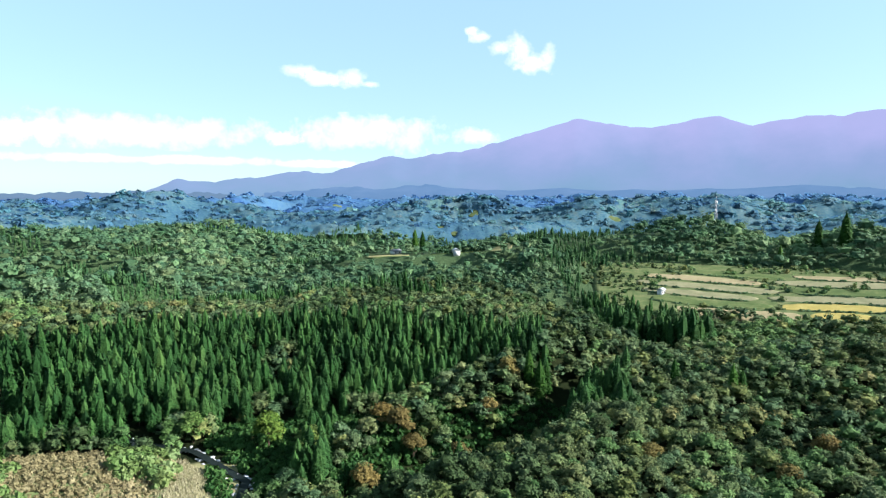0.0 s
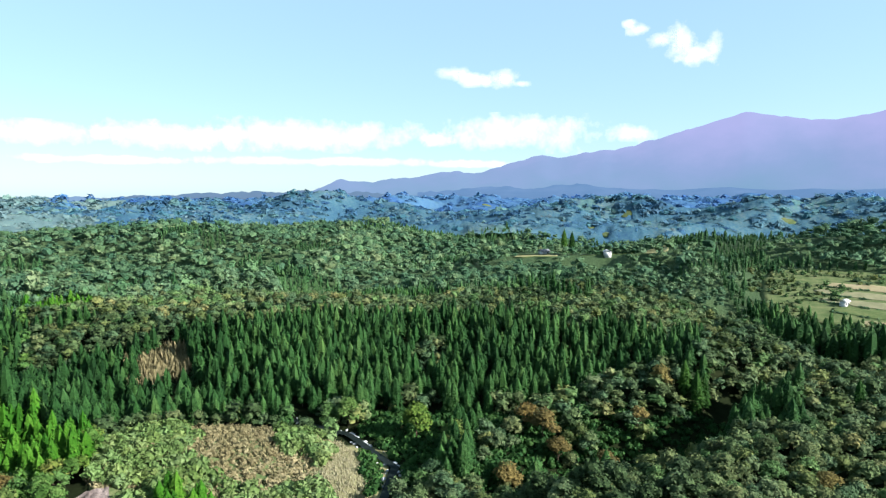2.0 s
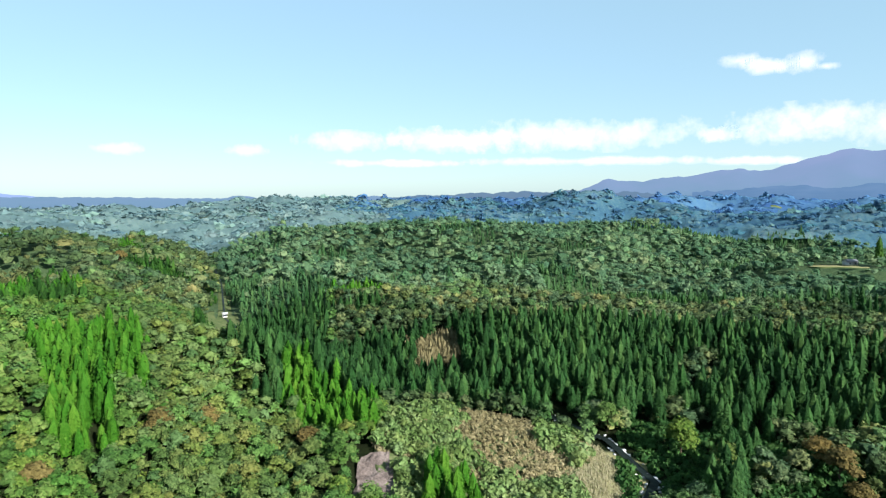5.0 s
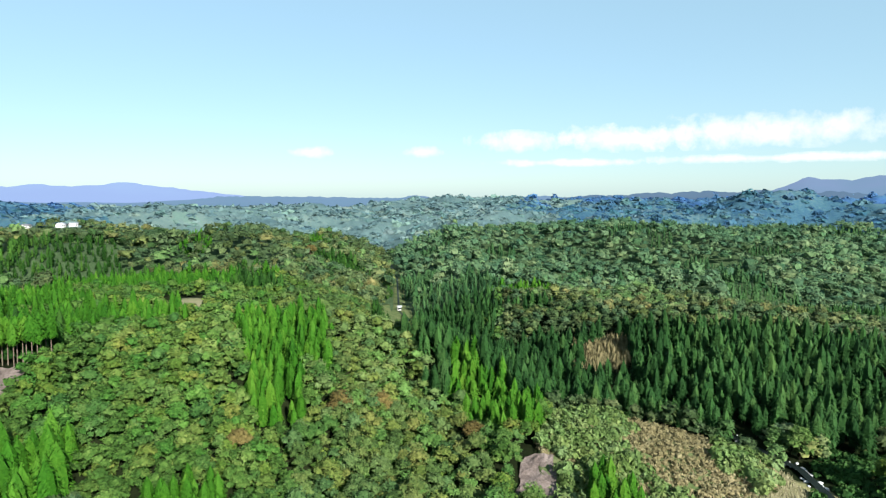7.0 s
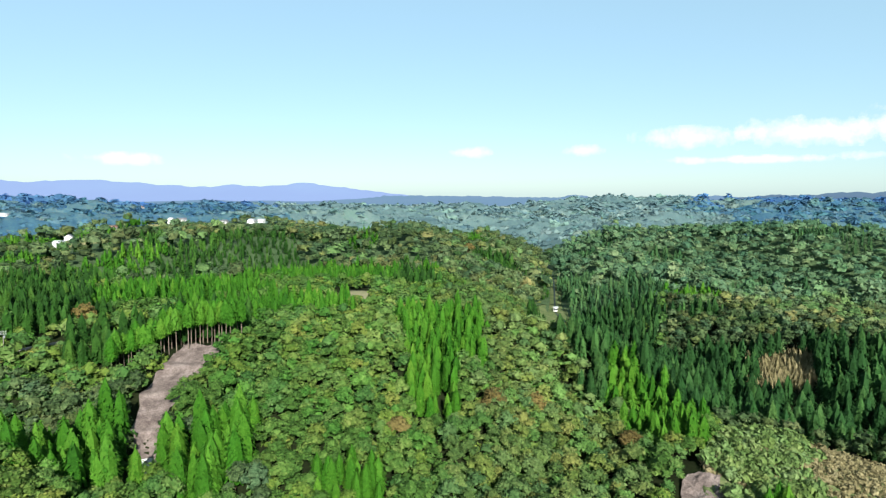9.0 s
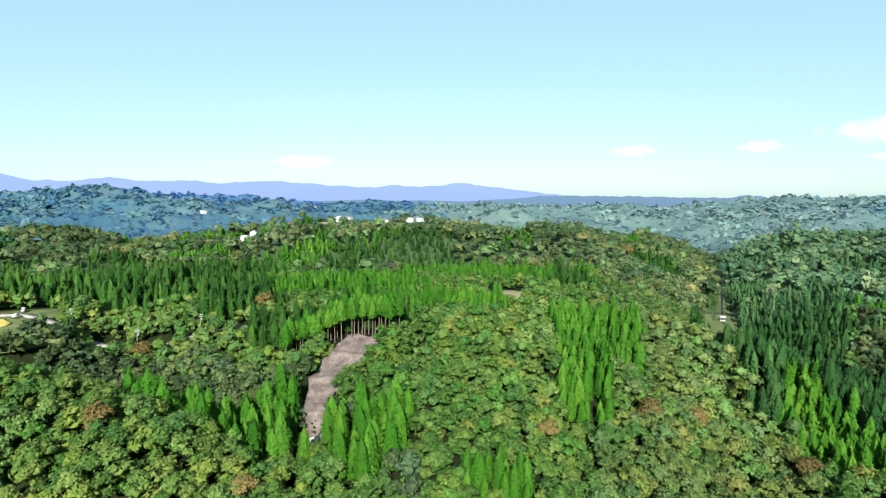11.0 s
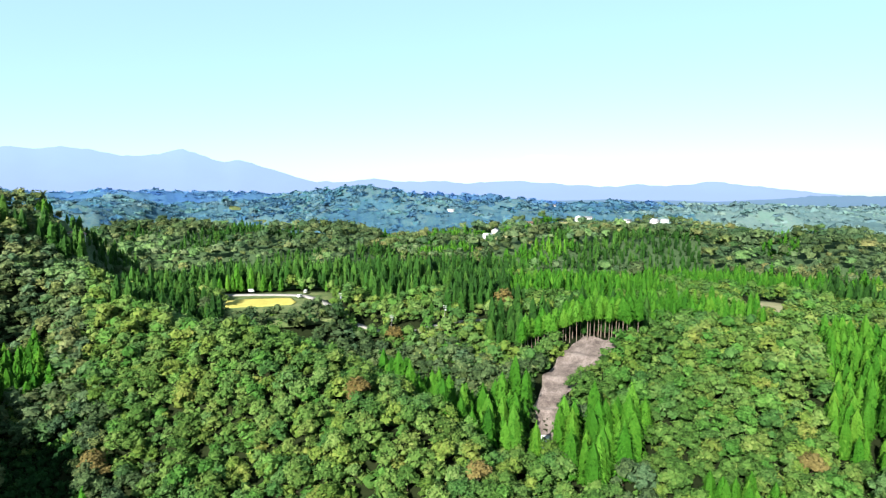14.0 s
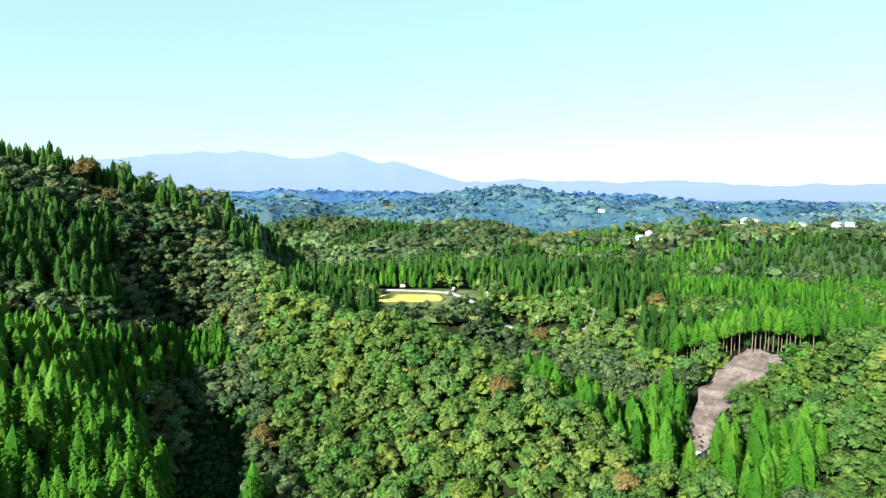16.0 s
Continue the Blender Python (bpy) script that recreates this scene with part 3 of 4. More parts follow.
# stands: kind, bearings, reaches
STANDS = [
    (DARK, 10.2, 13.2, 186, 240), (DARK, -16.5, -10.6, 222, 274), (DARK, 3, 5, 186, 198), (DARK, -1, 1.2, 188, 200),
    (DARK, 2, 56, 246, 350), (BROADLEAF, 13, 17, 285, 312), (BROADLEAF, 14, 17.5, 240, 262), (BROADLEAF, 22, 25, 240, 256), (DARK, -9, 2.4, 268, 335), (BROADLEAF, -8.5, 8, 200, 254), (BROADLEAF, -8.5, 0.5, 254, 275), (DARK, -23, -13, 365, 392),
    (DARK, 58, 62, 330, 420), (DARK, 49, 56, 350, 520),
    (BRIGHT, 50, 53.6, 240, 274), (BRIGHT, 47, 51, 224, 258), (BRIGHT, 44.8, 48.4, 208, 246), (BRIGHT, 64, 71, 238, 295), (BRIGHT, 67, 71, 200, 240), (BRIGHT, 77, 92, 292, 335),
    (BRIGHT, 94.5, 105, 184, 220), (BRIGHT, 103.5, 109.5, 212, 250), (BRIGHT, 86, 92.4, 176, 202), (BRIGHT, 73, 80, 164, 180), (BARE, 85.6, 97, 255, 268), (DARK, 85, 99, 268, 300), (BRIGHT, 72, 86, 400, 520), (BRIGHT, 84, 98, 340, 430), (BRIGHT, 92, 100, 520, 580), (BRIGHT, 62, 70, 420, 500), (DARK, 107, 136, 388, 600), (DARK, 105.5, 114, 336, 400), (DARK, 124, 132, 300, 392), (DARK, 97, 105.5, 322, 400),
    (BRIGHT, 117.5, 122.5, 268, 296), (BRIGHT, 142.5, 165, 150, 262), (DARK, 143.5, 165, 402, 440), (DARK, 145, 165, 285, 365), (BRIGHT, 137, 143, 262, 300),
    (BRIGHT, 134.5, 137.5, 165, 180), (DARK, 60, 66, 560, 660), (BROADLEAF, 60, 68, 330, 500),
    (LOW, 23.8, 44.6, 168, 236), (REEDS, 36.6, 41, 306, 346), (LOW, 42, 43.5, 186, 205), (BRIGHT, 35.2, 39.8, 162, 190), (BARE, 96.2, 100, 618, 694), (BARE, 89.5, 93.8, 846, 930), (BARE, 86, 89.4, 790, 950), (BARE, 3.0, 7.4, 628, 690), (BARE, -3.6, 1.6, 622, 688), (BARE, -6.6, -4.2, 650, 700), (REEDS, 18.5, 25, 176, 228),
]


def kinds(x, y, b, r):
    """What grows where."""
    k = np.full(len(x), BROADLEAF)
    n = fbm(x, y, 150, 21)
    k[(r > 380) & (n > 0.42 + 0.5 * ((b > -6) & (b < 47) & (r < 880)))] = DARK
    k[(r > 400) & (fbm(x, y, 75, 23, 2) > 0.62)] = DARK
    k[(r > 380) & (n < -0.62 - 0.25 * (b < 50) - 9 * (b < -8))] = BRIGHT
    wob, wor = fbm(x, y, 22, 31, 2) * 1.1, fbm(x, y, 22, 41, 2) * 5
    for kind, b0, b1, r0, r1 in STANDS:
        k[(b + wob > b0) & (b + wob < b1) & (r + wor > r0) & (r + wor < r1)] = kind
    k[(r > 325) & (b > 60) & (fbm(x, y, 45, 53, 2) > 0.42)] = BROADLEAF
    d, _ = along(x, y, GULLY)
    k[(d < 9) & (b < 4) & (b > -12.5)] = BARE
    k[(b > 12.6) & (b < 20.5) & (r > 212) & (r < 243)] = BARE
    k[(k == BROADLEAF) & (b > -9) & (b < 21.5) & (r > 190) & (r < 247) & (lattice(x / 7, y / 7, 57) > -0.1)] = BARE
    d, _ = along(x, y, LEFT_GULLY)
    k[(d < 10) & (r < 232)] = BARE
    d, _ = along(x, y, RIVER)
    k[d < 5 - 1.5 * (r > 540)] = BARE
    k[(b > 56.4) & (b < 59) & (r > 352) & (r < 520)] = BARE
    k[(b < -15) & (r > 436) & (r < 604)] = BARE
    k[(b < -12.5) & (r > 462) & (r < 575)] = BARE
    k[(b + wob > 114.2) & (b + wob < 124) & (r + wor > 320) & (r + wor < 384)] = BARE
    d, z = along(x, y, CUTTING)
    k[d < 3.6 + (z - 7) * 0.29] = BARE
    d, _ = along(x, y, LANE)
    k[d < 4.2] = BARE
    for hb, hr, _, _, _, _ in HOUSES:
        hx, hy = polar(hb, hr)
        k[(np.hypot(x - hx, y - hy) < 14) | ((abs(b - hb) * r * 0.01745 < 9) & (r < hr) & (r > hr - 0.07 * hr))] = BARE
    k[(b > 42) & (b < 46.5) & (r > 172) & (r < 197)] = BARE
    k[(b > 74.2) & (b < 78) & (r > 336) & (r < 384)] = BARE
    return k


def cool_side(x, y):
    """True where the darker, greyer leaf colours go, eastern haze mixed into them: east of the near hill, in the
    hollow, and on and below the big hill.
    """
    b = np.degrees(np.arctan2(-x, y))
    b = np.where(b < -110, b + 360, b)
    d, _ = along(x, y, SPUR)
    e, _ = along(x, y, HOLLOW)
    return ((e < 42) & (d > 30)) | (b < 41) | ((b < 48) & (np.hypot(x, y) > 238)) | ((b > 131 + lattice(x / 14, y / 14, 6) * 2.5) & ((d > 35) | (b > 134)))


VIEW = (-40, 158)
rng = np.random.default_rng(5)
spots = {}
for kind, near, mid in ((BROADLEAF, 4.75, 7.5), (DARK, 4.9, 6.0), (BRIGHT, 4.4, 5.0)):
    x, y, b, r = scatter(near, 135, 440, *VIEW, kind)
    k = kinds(x, y, b, r) == kind
    spots[kind, "near"] = (x[k], y[k], r[k])
    x, y, b, r = scatter(mid, 440, 950, *VIEW, kind + 10)
    k = kinds(x, y, b, r) == kind
    spots[kind, "mid"] = (x[k], y[k], r[k])

SINGLE = 300
for kind, word, mat, mat1, second, second1, hi, lo, far in (
        (BROADLEAF, "broadleaf", M_BROAD, M_BROAD1, M_OAK, M_OAK1, [broad_crown(s, 460, 0.46, 12, f) for s, f in ((1, 0.74), (2, 0.6), (3, 0.9), (4, 0.7))],
         [broad_crown(s, 64, 0.78, 3) for s in (5, 6, 7)], [broad_crown(s, 20, 1.1, 1) for s in (8, 9, 10)]),
        (DARK, "cedar", M_CEDAR, M_CEDAR1, M_SUGI, M_SUGI1, [cedar_crown(s, 280, 0.68, girth=1.15) for s in (1, 2, 3)],
         [cedar_crown(s, 66, 1.15, 5, girth=1.22, hull=0.74) for s in (4, 5, 6)], [cedar_crown(s, 22, 1.7, 4, girth=1.15, hull=0.6) for s in (7, 8)]),
        (BRIGHT, "young_cedar", M_YOUNG, M_YOUNG1, M_YOUNG, M_YOUNG1, [cedar_crown(s, 300, 0.66, girth=1.15) for s in (11, 12, 13)],
         [cedar_crown(s, 66, 1.15, 5, girth=1.25, hull=0.74) for s in (14, 15, 16)], [cedar_crown(s, 22, 1.7, 4, girth=1.2, hull=0.6) for s in (17, 18)])):
    x, y, r = spots[kind, "near"]
    size = rng.uniform(0.55, 1.08, len(x)) if kind == BROADLEAF else rng.uniform(0.6, 1.0, len(x)) * (1.0 - 0.2 * step(300, 430, r)) * (0.95 if kind == DARK else 0.84)
    if kind != BROADLEAF:
        size = size * (1 + 0.35 * (x < 0) * (abs(np.degrees(np.arctan2(y, -x)) + 9) < 14) * (r < 255) + 0.4 * (y < 0) * (x > -0.98 * np.hypot(x, y) * 0.77) * (r < 200) + 0.4 * (y < -100) * (r > 386) + 0.7 * (x > 0) * (r > 355) * (r < 400))
    order = np.argsort(r + rng.uniform(0, 60, len(r)))
    cool = cool_side(x, y) if kind == BROADLEAF else ((np.degrees(np.arctan2(-x, y)) < 58) & (y > 0))
    bear = np.degrees(np.arctan2(-x, y)) + 3 * lattice(x / 20, y / 20, 9)
    olive = (kind == BROADLEAF) & (bear > 50) & (bear < 66.5) & (y > 0) & ~cool
    close = order[:SINGLE]
    label = {BROADLEAF: "rounded green broadleaf tree in dense hillside woods", DARK: "tall dark green cedar in a planted stand",
             BRIGHT: "bright green young cedar in a planted stand"}[kind]
    crowns = [mesh_of("crown", v, f, [mat1], smooth=core) for v, f, core in hi]
    crowns3 = [mesh_of("crown", v, f, [M_OLIVE1], smooth=core) for v, f, core in hi] if kind == BROADLEAF else crowns
    crowns2 = [mesh_of("crown", v, f, [second1], smooth=core) for v, f, core in hi]
    trunks = [mesh_of("trunk", *trunk_of(7 if kind == BROADLEAF else 15, 0.22, s, 4 if kind == BROADLEAF else 0), [M_BARK]) for s in range(len(hi))]
    zs = ground_z(x[close], y[close])
    for n, i in enumerate(close):
        tree = tagged(new(word + "_tree"), label, "tree", "trees of the hillside woods")
        part("trunk", trunks[n % len(hi)], tree)
        part("crown", (crowns2 if cool[i] else crowns3 if olive[i] else crowns)[n % len(hi)], tree)
        tree.matrix_world = pose(x[i], y[i], zs[n] - 0.3, 0, 0, rng.uniform(0, 360)) @ Matrix.Scale(size[i], 4)
    rest = order[SINGLE:]
    mids = [broad_crown(s, 190, 0.52, 8) for s in (21, 22, 23)] if kind == BROADLEAF else [cedar_crown(s, 130, 0.8, 5, girth=1.2) for s in (24, 25, 26)]
    east = cool
    plain_word = word.replace("_", " ")
    for here, mat2, side in ((rest[east[rest]], second, "grey-green"), (rest[olive[rest]], M_OLIVE, "olive-brown"), (rest[~east[rest] & ~olive[rest]], mat, "fresh green")):
        inner, outer = here[r[here] < 235], here[r[here] >= 235]
        if len(inner):
            woods(word + "_woods", f"dense {side} {plain_word} canopy on the near slopes", mat2, mids, x[inner], y[inner], size[inner], 50 + kind)
        if len(outer):
            woods(word + "_woods", f"{side} {plain_word} canopy over the middle slopes", mat2, lo, x[outer], y[outer], size[outer], 60 + kind)
    x, y, r = spots[kind, "mid"]
    size = np.clip(rng.normal(0.96, 0.3, len(x)), 0.4, 1.7) * (1 + 0.2 * fbm(x, y, 60, 33)) * (1 if kind == BROADLEAF else 0.64 if kind == DARK else 0.54)
    tall = rng.uniform(0.85, 1.3, len(x)) if kind == BROADLEAF else rng.uniform(0.6, 0.9, len(x))
    for sel, forms, where in ((r < 540, lo if kind == BROADLEAF else far, "over the middle distance"), (r >= 540, far, "on outlying hills")):
        west = (np.degrees(np.arctan2(-x, y)) > 58) | (y < 0)
        for half, tone, dark in ((sel & ~west, M_GREY, M_COOL), (sel & west, M_OAK, M_CEDAR)):
            woods(word + "_woods", f"{plain_word} woods {where}", {BROADLEAF: tone, DARK: dark, BRIGHT: mat}[kind], forms, x[half], y[half], size[half], 70 + kind, tall[half])

# far woods: one uneven canopy in haze-tinted colours, open over fields and round houses
FAR_FIELDS = []
q = np.random.default_rng(12)
for n in range(60):
    FAR_FIELDS.append((q.uniform(-34, 140), math.exp(q.uniform(math.log(980), math.log(2600))), q.uniform(0.3, 1.1)))


def canopy(b0, b1, nb, nr):
    bb, rr = np.meshgrid(np.linspace(b0, b1, nb), np.geomspace(925, 4850, nr))
    jig = np.random.default_rng(7)
    bb = bb + jig.uniform(-0.3, 0.3, bb.shape) * (b1 - b0) / nb
    rr = rr * (1 + jig.uniform(-0.3, 0.3, rr.shape) * 0.0125)
    x, y = polar(bb, rr)
    u, v = np.radians(bb) * 75, np.log(rr) * 75
    crowns = 1 - 1.5 * np.abs(lattice(u, v, 3)) + 0.7 * lattice(u * 2.3, v * 2.3, 5)
    stand = fbm(x, y, 140, 37, 3)
    grown = np.ones(bb.shape)
    for fb, fr, fw in FAR_FIELDS:
        grown *= 1 - step(1.15, 0.85, np.hypot((bb - fb) / fw, (rr / fr - 1.005) / 0.016))
    for hb, hr, _, long, _, _ in HOUSES:
        grown *= 1 - ((abs(bb - hb) * rr * 0.01745 < long) & (rr < hr + long) & (rr > hr * 0.94))
    size = 6 + 2.2 * (rr / 1000 - 1)
    z = ground_z(x, y) + grown * (4 + crowns * size * 0.3 + 3 * step(0.25, 0.4, stand)) - 1.5 * (1 - grown)
    # Crown tops tinted lighter, gaps darker: canopy shading put into the colour.
    tint = np.clip(0.5 + 0.55 * stand + 0.22 * crowns + jig.uniform(-0.18, 0.18, bb.shape), 0, 1)
    wob = 5 * lattice(x / 130, y / 130, 5)
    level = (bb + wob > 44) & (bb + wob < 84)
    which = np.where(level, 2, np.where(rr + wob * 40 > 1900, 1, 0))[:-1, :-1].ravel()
    return mesh_of("outlying_woods", np.stack([x, y, z], -1).reshape(-1, 3), sheet(nr, nb), [M_MISTY_HAZED, M_REMOTE_HAZED, M_PLAIN_HAZED], which, tint.ravel())


tagged(new("outlying_woods", canopy(*VIEW, 760, 84)), "outlying wooded hills and plain tinted with blue haze", "woods", kind="stuff")



def far_clump(seed, point):
    """A clump of far crowns: leaf masses on an uneven dome or spire."""
    q = np.random.default_rng(seed)
    d = q.normal(0, 1, (26, 3))
    d[:, 2] = abs(d[:, 2]) * 0.8
    d /= np.linalg.norm(d, axis=1, keepdims=True)
    p = d * (1, 1, point) * q.uniform(0.7, 1.1, (26, 1))
    p[:, :2] *= 1 - 0.6 * (point > 1) * p[:, 2:] / point
    v, f = clumps(p, d * 0.8 + (0, 0, 0.5), 0.56, q, 0.35)
    return v, f, np.zeros(len(f), bool)


r = np.r_[np.sqrt(rng.uniform(930.0**2, 1900.0**2, 13500)), np.exp(rng.uniform(math.log(1900), math.log(4700), 6500))]
b = rng.uniform(*VIEW, len(r))
x, y = polar(b, r)
keep = np.ones(len(r), bool)
for fb, fr, fw in FAR_FIELDS:
    keep &= np.hypot((b - fb) / fw, (r / fr - 1.005) / 0.016) > 1.1
for hb, hr, _, long, _, _ in HOUSES:
    keep &= ~((abs(b - hb) * r * 0.01745 < long) & (r < hr + long) & (r > hr * 0.9))
spiry = fbm(x, y, 140, 37, 3) > 0.3
wob = 5 * lattice(x / 130, y / 130, 5)
level = (b + wob > 44) & (b + wob < 84)
for sel, mat, word in ((keep & (r < 1900) & ~level, M_MISTY_HAZED, "outlying"), (keep & (r >= 1900) & ~level, M_REMOTE_HAZED, "distant"), (keep & level, M_PLAIN_HAZED, "pale outlying")):
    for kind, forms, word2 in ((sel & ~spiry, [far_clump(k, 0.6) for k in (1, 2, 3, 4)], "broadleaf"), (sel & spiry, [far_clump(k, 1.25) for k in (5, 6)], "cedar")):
        woods("outlying_woods", f"{word} {word2} woods tinted with blue haze", mat, forms, x[kind], y[kind], r[kind] ** 0.8 * 0.034 * rng.uniform(0.6, 1.3, kind.sum()), 90, tall=rng.uniform(0.6, 1.0, kind.sum()), sink=-1)

# woods behind the lookout
x, y, b, r = scatter(13, 40, 500, 172, 310, 77)
woods("broadleaf_woods", "broadleaf canopy behind the lookout", M_BROAD, [broad_crown(31, 14, 1.6, 1)], x, y, rng.uniform(1.3, 1.8, len(x)), 78)
x, y, b, r = scatter(9, 12, 135, *VIEW, 79)
d, _ = along(x, y, RIVER)
k = d > 12
woods("broadleaf_woods", "broadleaf canopy below the lookout", M_BROAD, [broad_crown(32, 40, 1.1, 3)], x[k], y[k], rng.uniform(0.9, 1.2, k.sum()), 80)

# scrub and reeds
patch("grassland", 25, 44.5, 172, 234, M_ROUGH, "rough dry grass over a low river knoll", 0.3, wobble=0.25, nb=40, nr=24)
x, y, b, r = scatter(1.7, 150, 240, 10, 45, 81)
k = kinds(x, y, b, r)
woods("scrub", "brown and green scrub on a river knoll", M_SCRUB, [bush(s, 18, 0.5) for s in (1, 2, 3)], x[k == LOW], y[k == LOW], rng.uniform(0.4, 1.1, (k == LOW).sum()), 82, category="scrub")
x, y, b, r = scatter(0.9, 160, 230, 10, 30, 83)
k = kinds(x, y, b, r)
woods("reeds", "pale dry reeds on the river bank", M_REED, [tuft(s) for s in (1, 2, 3)], x[k == REEDS], y[k == REEDS], rng.uniform(0.7, 1.2, (k == REEDS).sum()), 84, category="reeds")

# ---------------------------------------------------------------- water
line = np.array([(*polar(b, r), z) for b, r, z in RIVER])
s = np.linspace(0, len(line) - 1, 160)
c = np.stack([np.interp(s, np.arange(len(line)), line[:, k]) for k in range(3)], -1)
d = np.gradient(c, axis=0)
side = np.stack([-d[:, 1], d[:, 0]], -1) / np.hypot(d[:, 0], d[:, 1])[:, None]
wv = np.stack([np.c_[c[:, :2] + side * o * (0.7 + 0.7 * step(4, 6, s))[:, None], c[:, 2] + 0.5] for o in (-1, -0.33, 0.33, 1)], 1).reshape(-1, 3)
tagged(new("water", mesh_of("water", wv, sheet(160, 4), [M_WATER], smooth=True)), "dark shallow river winding between wooded banks", "water", kind="structure")

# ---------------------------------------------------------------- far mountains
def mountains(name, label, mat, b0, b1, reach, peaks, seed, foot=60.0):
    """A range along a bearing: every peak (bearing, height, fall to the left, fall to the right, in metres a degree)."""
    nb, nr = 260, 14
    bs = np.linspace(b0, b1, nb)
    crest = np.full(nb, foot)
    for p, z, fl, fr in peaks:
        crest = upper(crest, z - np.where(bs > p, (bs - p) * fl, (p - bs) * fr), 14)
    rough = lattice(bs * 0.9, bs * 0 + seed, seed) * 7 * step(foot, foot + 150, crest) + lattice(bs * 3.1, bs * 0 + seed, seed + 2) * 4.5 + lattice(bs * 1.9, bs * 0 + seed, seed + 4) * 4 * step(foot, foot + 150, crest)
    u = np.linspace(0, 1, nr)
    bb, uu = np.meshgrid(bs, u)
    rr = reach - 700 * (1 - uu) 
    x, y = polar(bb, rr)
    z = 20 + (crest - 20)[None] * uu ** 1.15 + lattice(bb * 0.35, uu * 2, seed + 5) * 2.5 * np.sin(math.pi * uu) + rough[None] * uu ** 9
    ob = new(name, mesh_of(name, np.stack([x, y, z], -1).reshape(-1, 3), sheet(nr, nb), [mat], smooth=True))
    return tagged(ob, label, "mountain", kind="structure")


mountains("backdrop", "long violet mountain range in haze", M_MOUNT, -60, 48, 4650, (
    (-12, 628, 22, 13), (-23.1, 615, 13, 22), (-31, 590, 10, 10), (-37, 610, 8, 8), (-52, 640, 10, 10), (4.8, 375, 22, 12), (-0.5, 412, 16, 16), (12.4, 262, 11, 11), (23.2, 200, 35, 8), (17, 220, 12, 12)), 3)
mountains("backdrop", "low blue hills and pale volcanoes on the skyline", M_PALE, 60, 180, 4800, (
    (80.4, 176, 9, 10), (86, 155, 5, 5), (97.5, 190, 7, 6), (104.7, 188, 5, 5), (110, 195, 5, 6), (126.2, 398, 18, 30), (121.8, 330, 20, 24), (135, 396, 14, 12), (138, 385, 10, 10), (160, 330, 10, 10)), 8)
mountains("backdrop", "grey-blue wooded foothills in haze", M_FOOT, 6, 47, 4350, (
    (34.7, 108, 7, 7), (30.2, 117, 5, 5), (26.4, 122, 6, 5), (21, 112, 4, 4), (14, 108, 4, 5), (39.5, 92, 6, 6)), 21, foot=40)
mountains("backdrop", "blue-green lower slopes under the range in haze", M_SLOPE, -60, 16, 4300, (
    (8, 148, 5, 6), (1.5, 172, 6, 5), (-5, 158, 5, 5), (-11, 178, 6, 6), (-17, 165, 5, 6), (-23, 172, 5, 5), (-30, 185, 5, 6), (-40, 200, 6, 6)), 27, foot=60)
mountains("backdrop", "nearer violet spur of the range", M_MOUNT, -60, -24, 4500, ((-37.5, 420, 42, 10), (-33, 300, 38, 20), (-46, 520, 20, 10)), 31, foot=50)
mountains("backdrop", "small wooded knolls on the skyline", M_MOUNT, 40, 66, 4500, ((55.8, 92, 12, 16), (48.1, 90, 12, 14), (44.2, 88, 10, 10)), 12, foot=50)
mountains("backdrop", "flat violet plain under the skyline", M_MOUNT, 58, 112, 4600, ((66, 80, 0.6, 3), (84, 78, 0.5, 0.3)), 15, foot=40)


# ---------------------------------------------------------------- clouds
def cloud_matter():
    """White vapour whose sunlit brightness is emission: solid in the middle, torn at the edges."""
    m, n, l = material("cloud")
    co = n.new("ShaderNodeTexCoord")
    mp = n.new("ShaderNodeMapping")
    mp.inputs["Location"].default_value = (-1, -1, 0)
    mp.inputs["Scale"].default_value = (2, 2, 0)
    l.new(co.outputs["UV"], mp.inputs[0])
    d = n.new("ShaderNodeVectorMath")
    d.operation = "LENGTH"
    l.new(mp.outputs[0], d.inputs[0])
    a = noise_node(n, l, 0.006, 7, 0.62)
    v = math_node(n, l, "SUBTRACT", math_node(n, l, "MULTIPLY", a.outputs[0], 2.1), d.outputs["Value"])
    r = ramp_node(n, [(0.1, (0, 0, 0)), (1.0, (1, 1, 1))])
    l.new(v, r.inputs[0])
    e, t, s, o = (n.new("ShaderNode" + k) for k in ("Emission", "BsdfTransparent", "MixShader", "OutputMaterial"))
    e.inputs[0].default_value, e.inputs[1].default_value = (1, 0.98, 0.98, 1), 0.36
    l.new(r.outputs[0], s.inputs[0])
    l.new(t.outputs[0], s.inputs[1])
    l.new(e.outputs[0], s.inputs[2])
    l.new(s.outputs[0], o.inputs[0])
    return m


M_CLOUD = cloud_matter()


def cloud(bearing, rise, wide, tall, label):
    """A far cloud bank, kilometres off, as wide and tall as the given angles."""
    nb, nt = 24, 10
    u, v = np.meshgrid(np.linspace(0, 1, nb), np.linspace(0, 1, nt))
    x, y = polar(bearing - (u - 0.5) * wide, 4750.0)
    z = EYE + 4750 * np.tan(np.radians(rise + (v - 0.5) * tall))
    me = mesh_of("cloud", np.stack([x, y, z], -1).reshape(-1, 3), sheet(nt, nb), [M_CLOUD])
    uv = np.stack([u, v], -1).reshape(-1, 2)
    layer = me.uv_layers.new(name="UVMap")
    index = np.empty(len(me.loops), np.int32)
    me.loops.foreach_get("vertex_index", index)
    layer.data.foreach_set("uv", uv[index].ravel().astype(np.float32))
    ob = new("cloud", me)
    ob.visible_shadow = False
    return tagged(ob, label, "cloud", kind="structure")


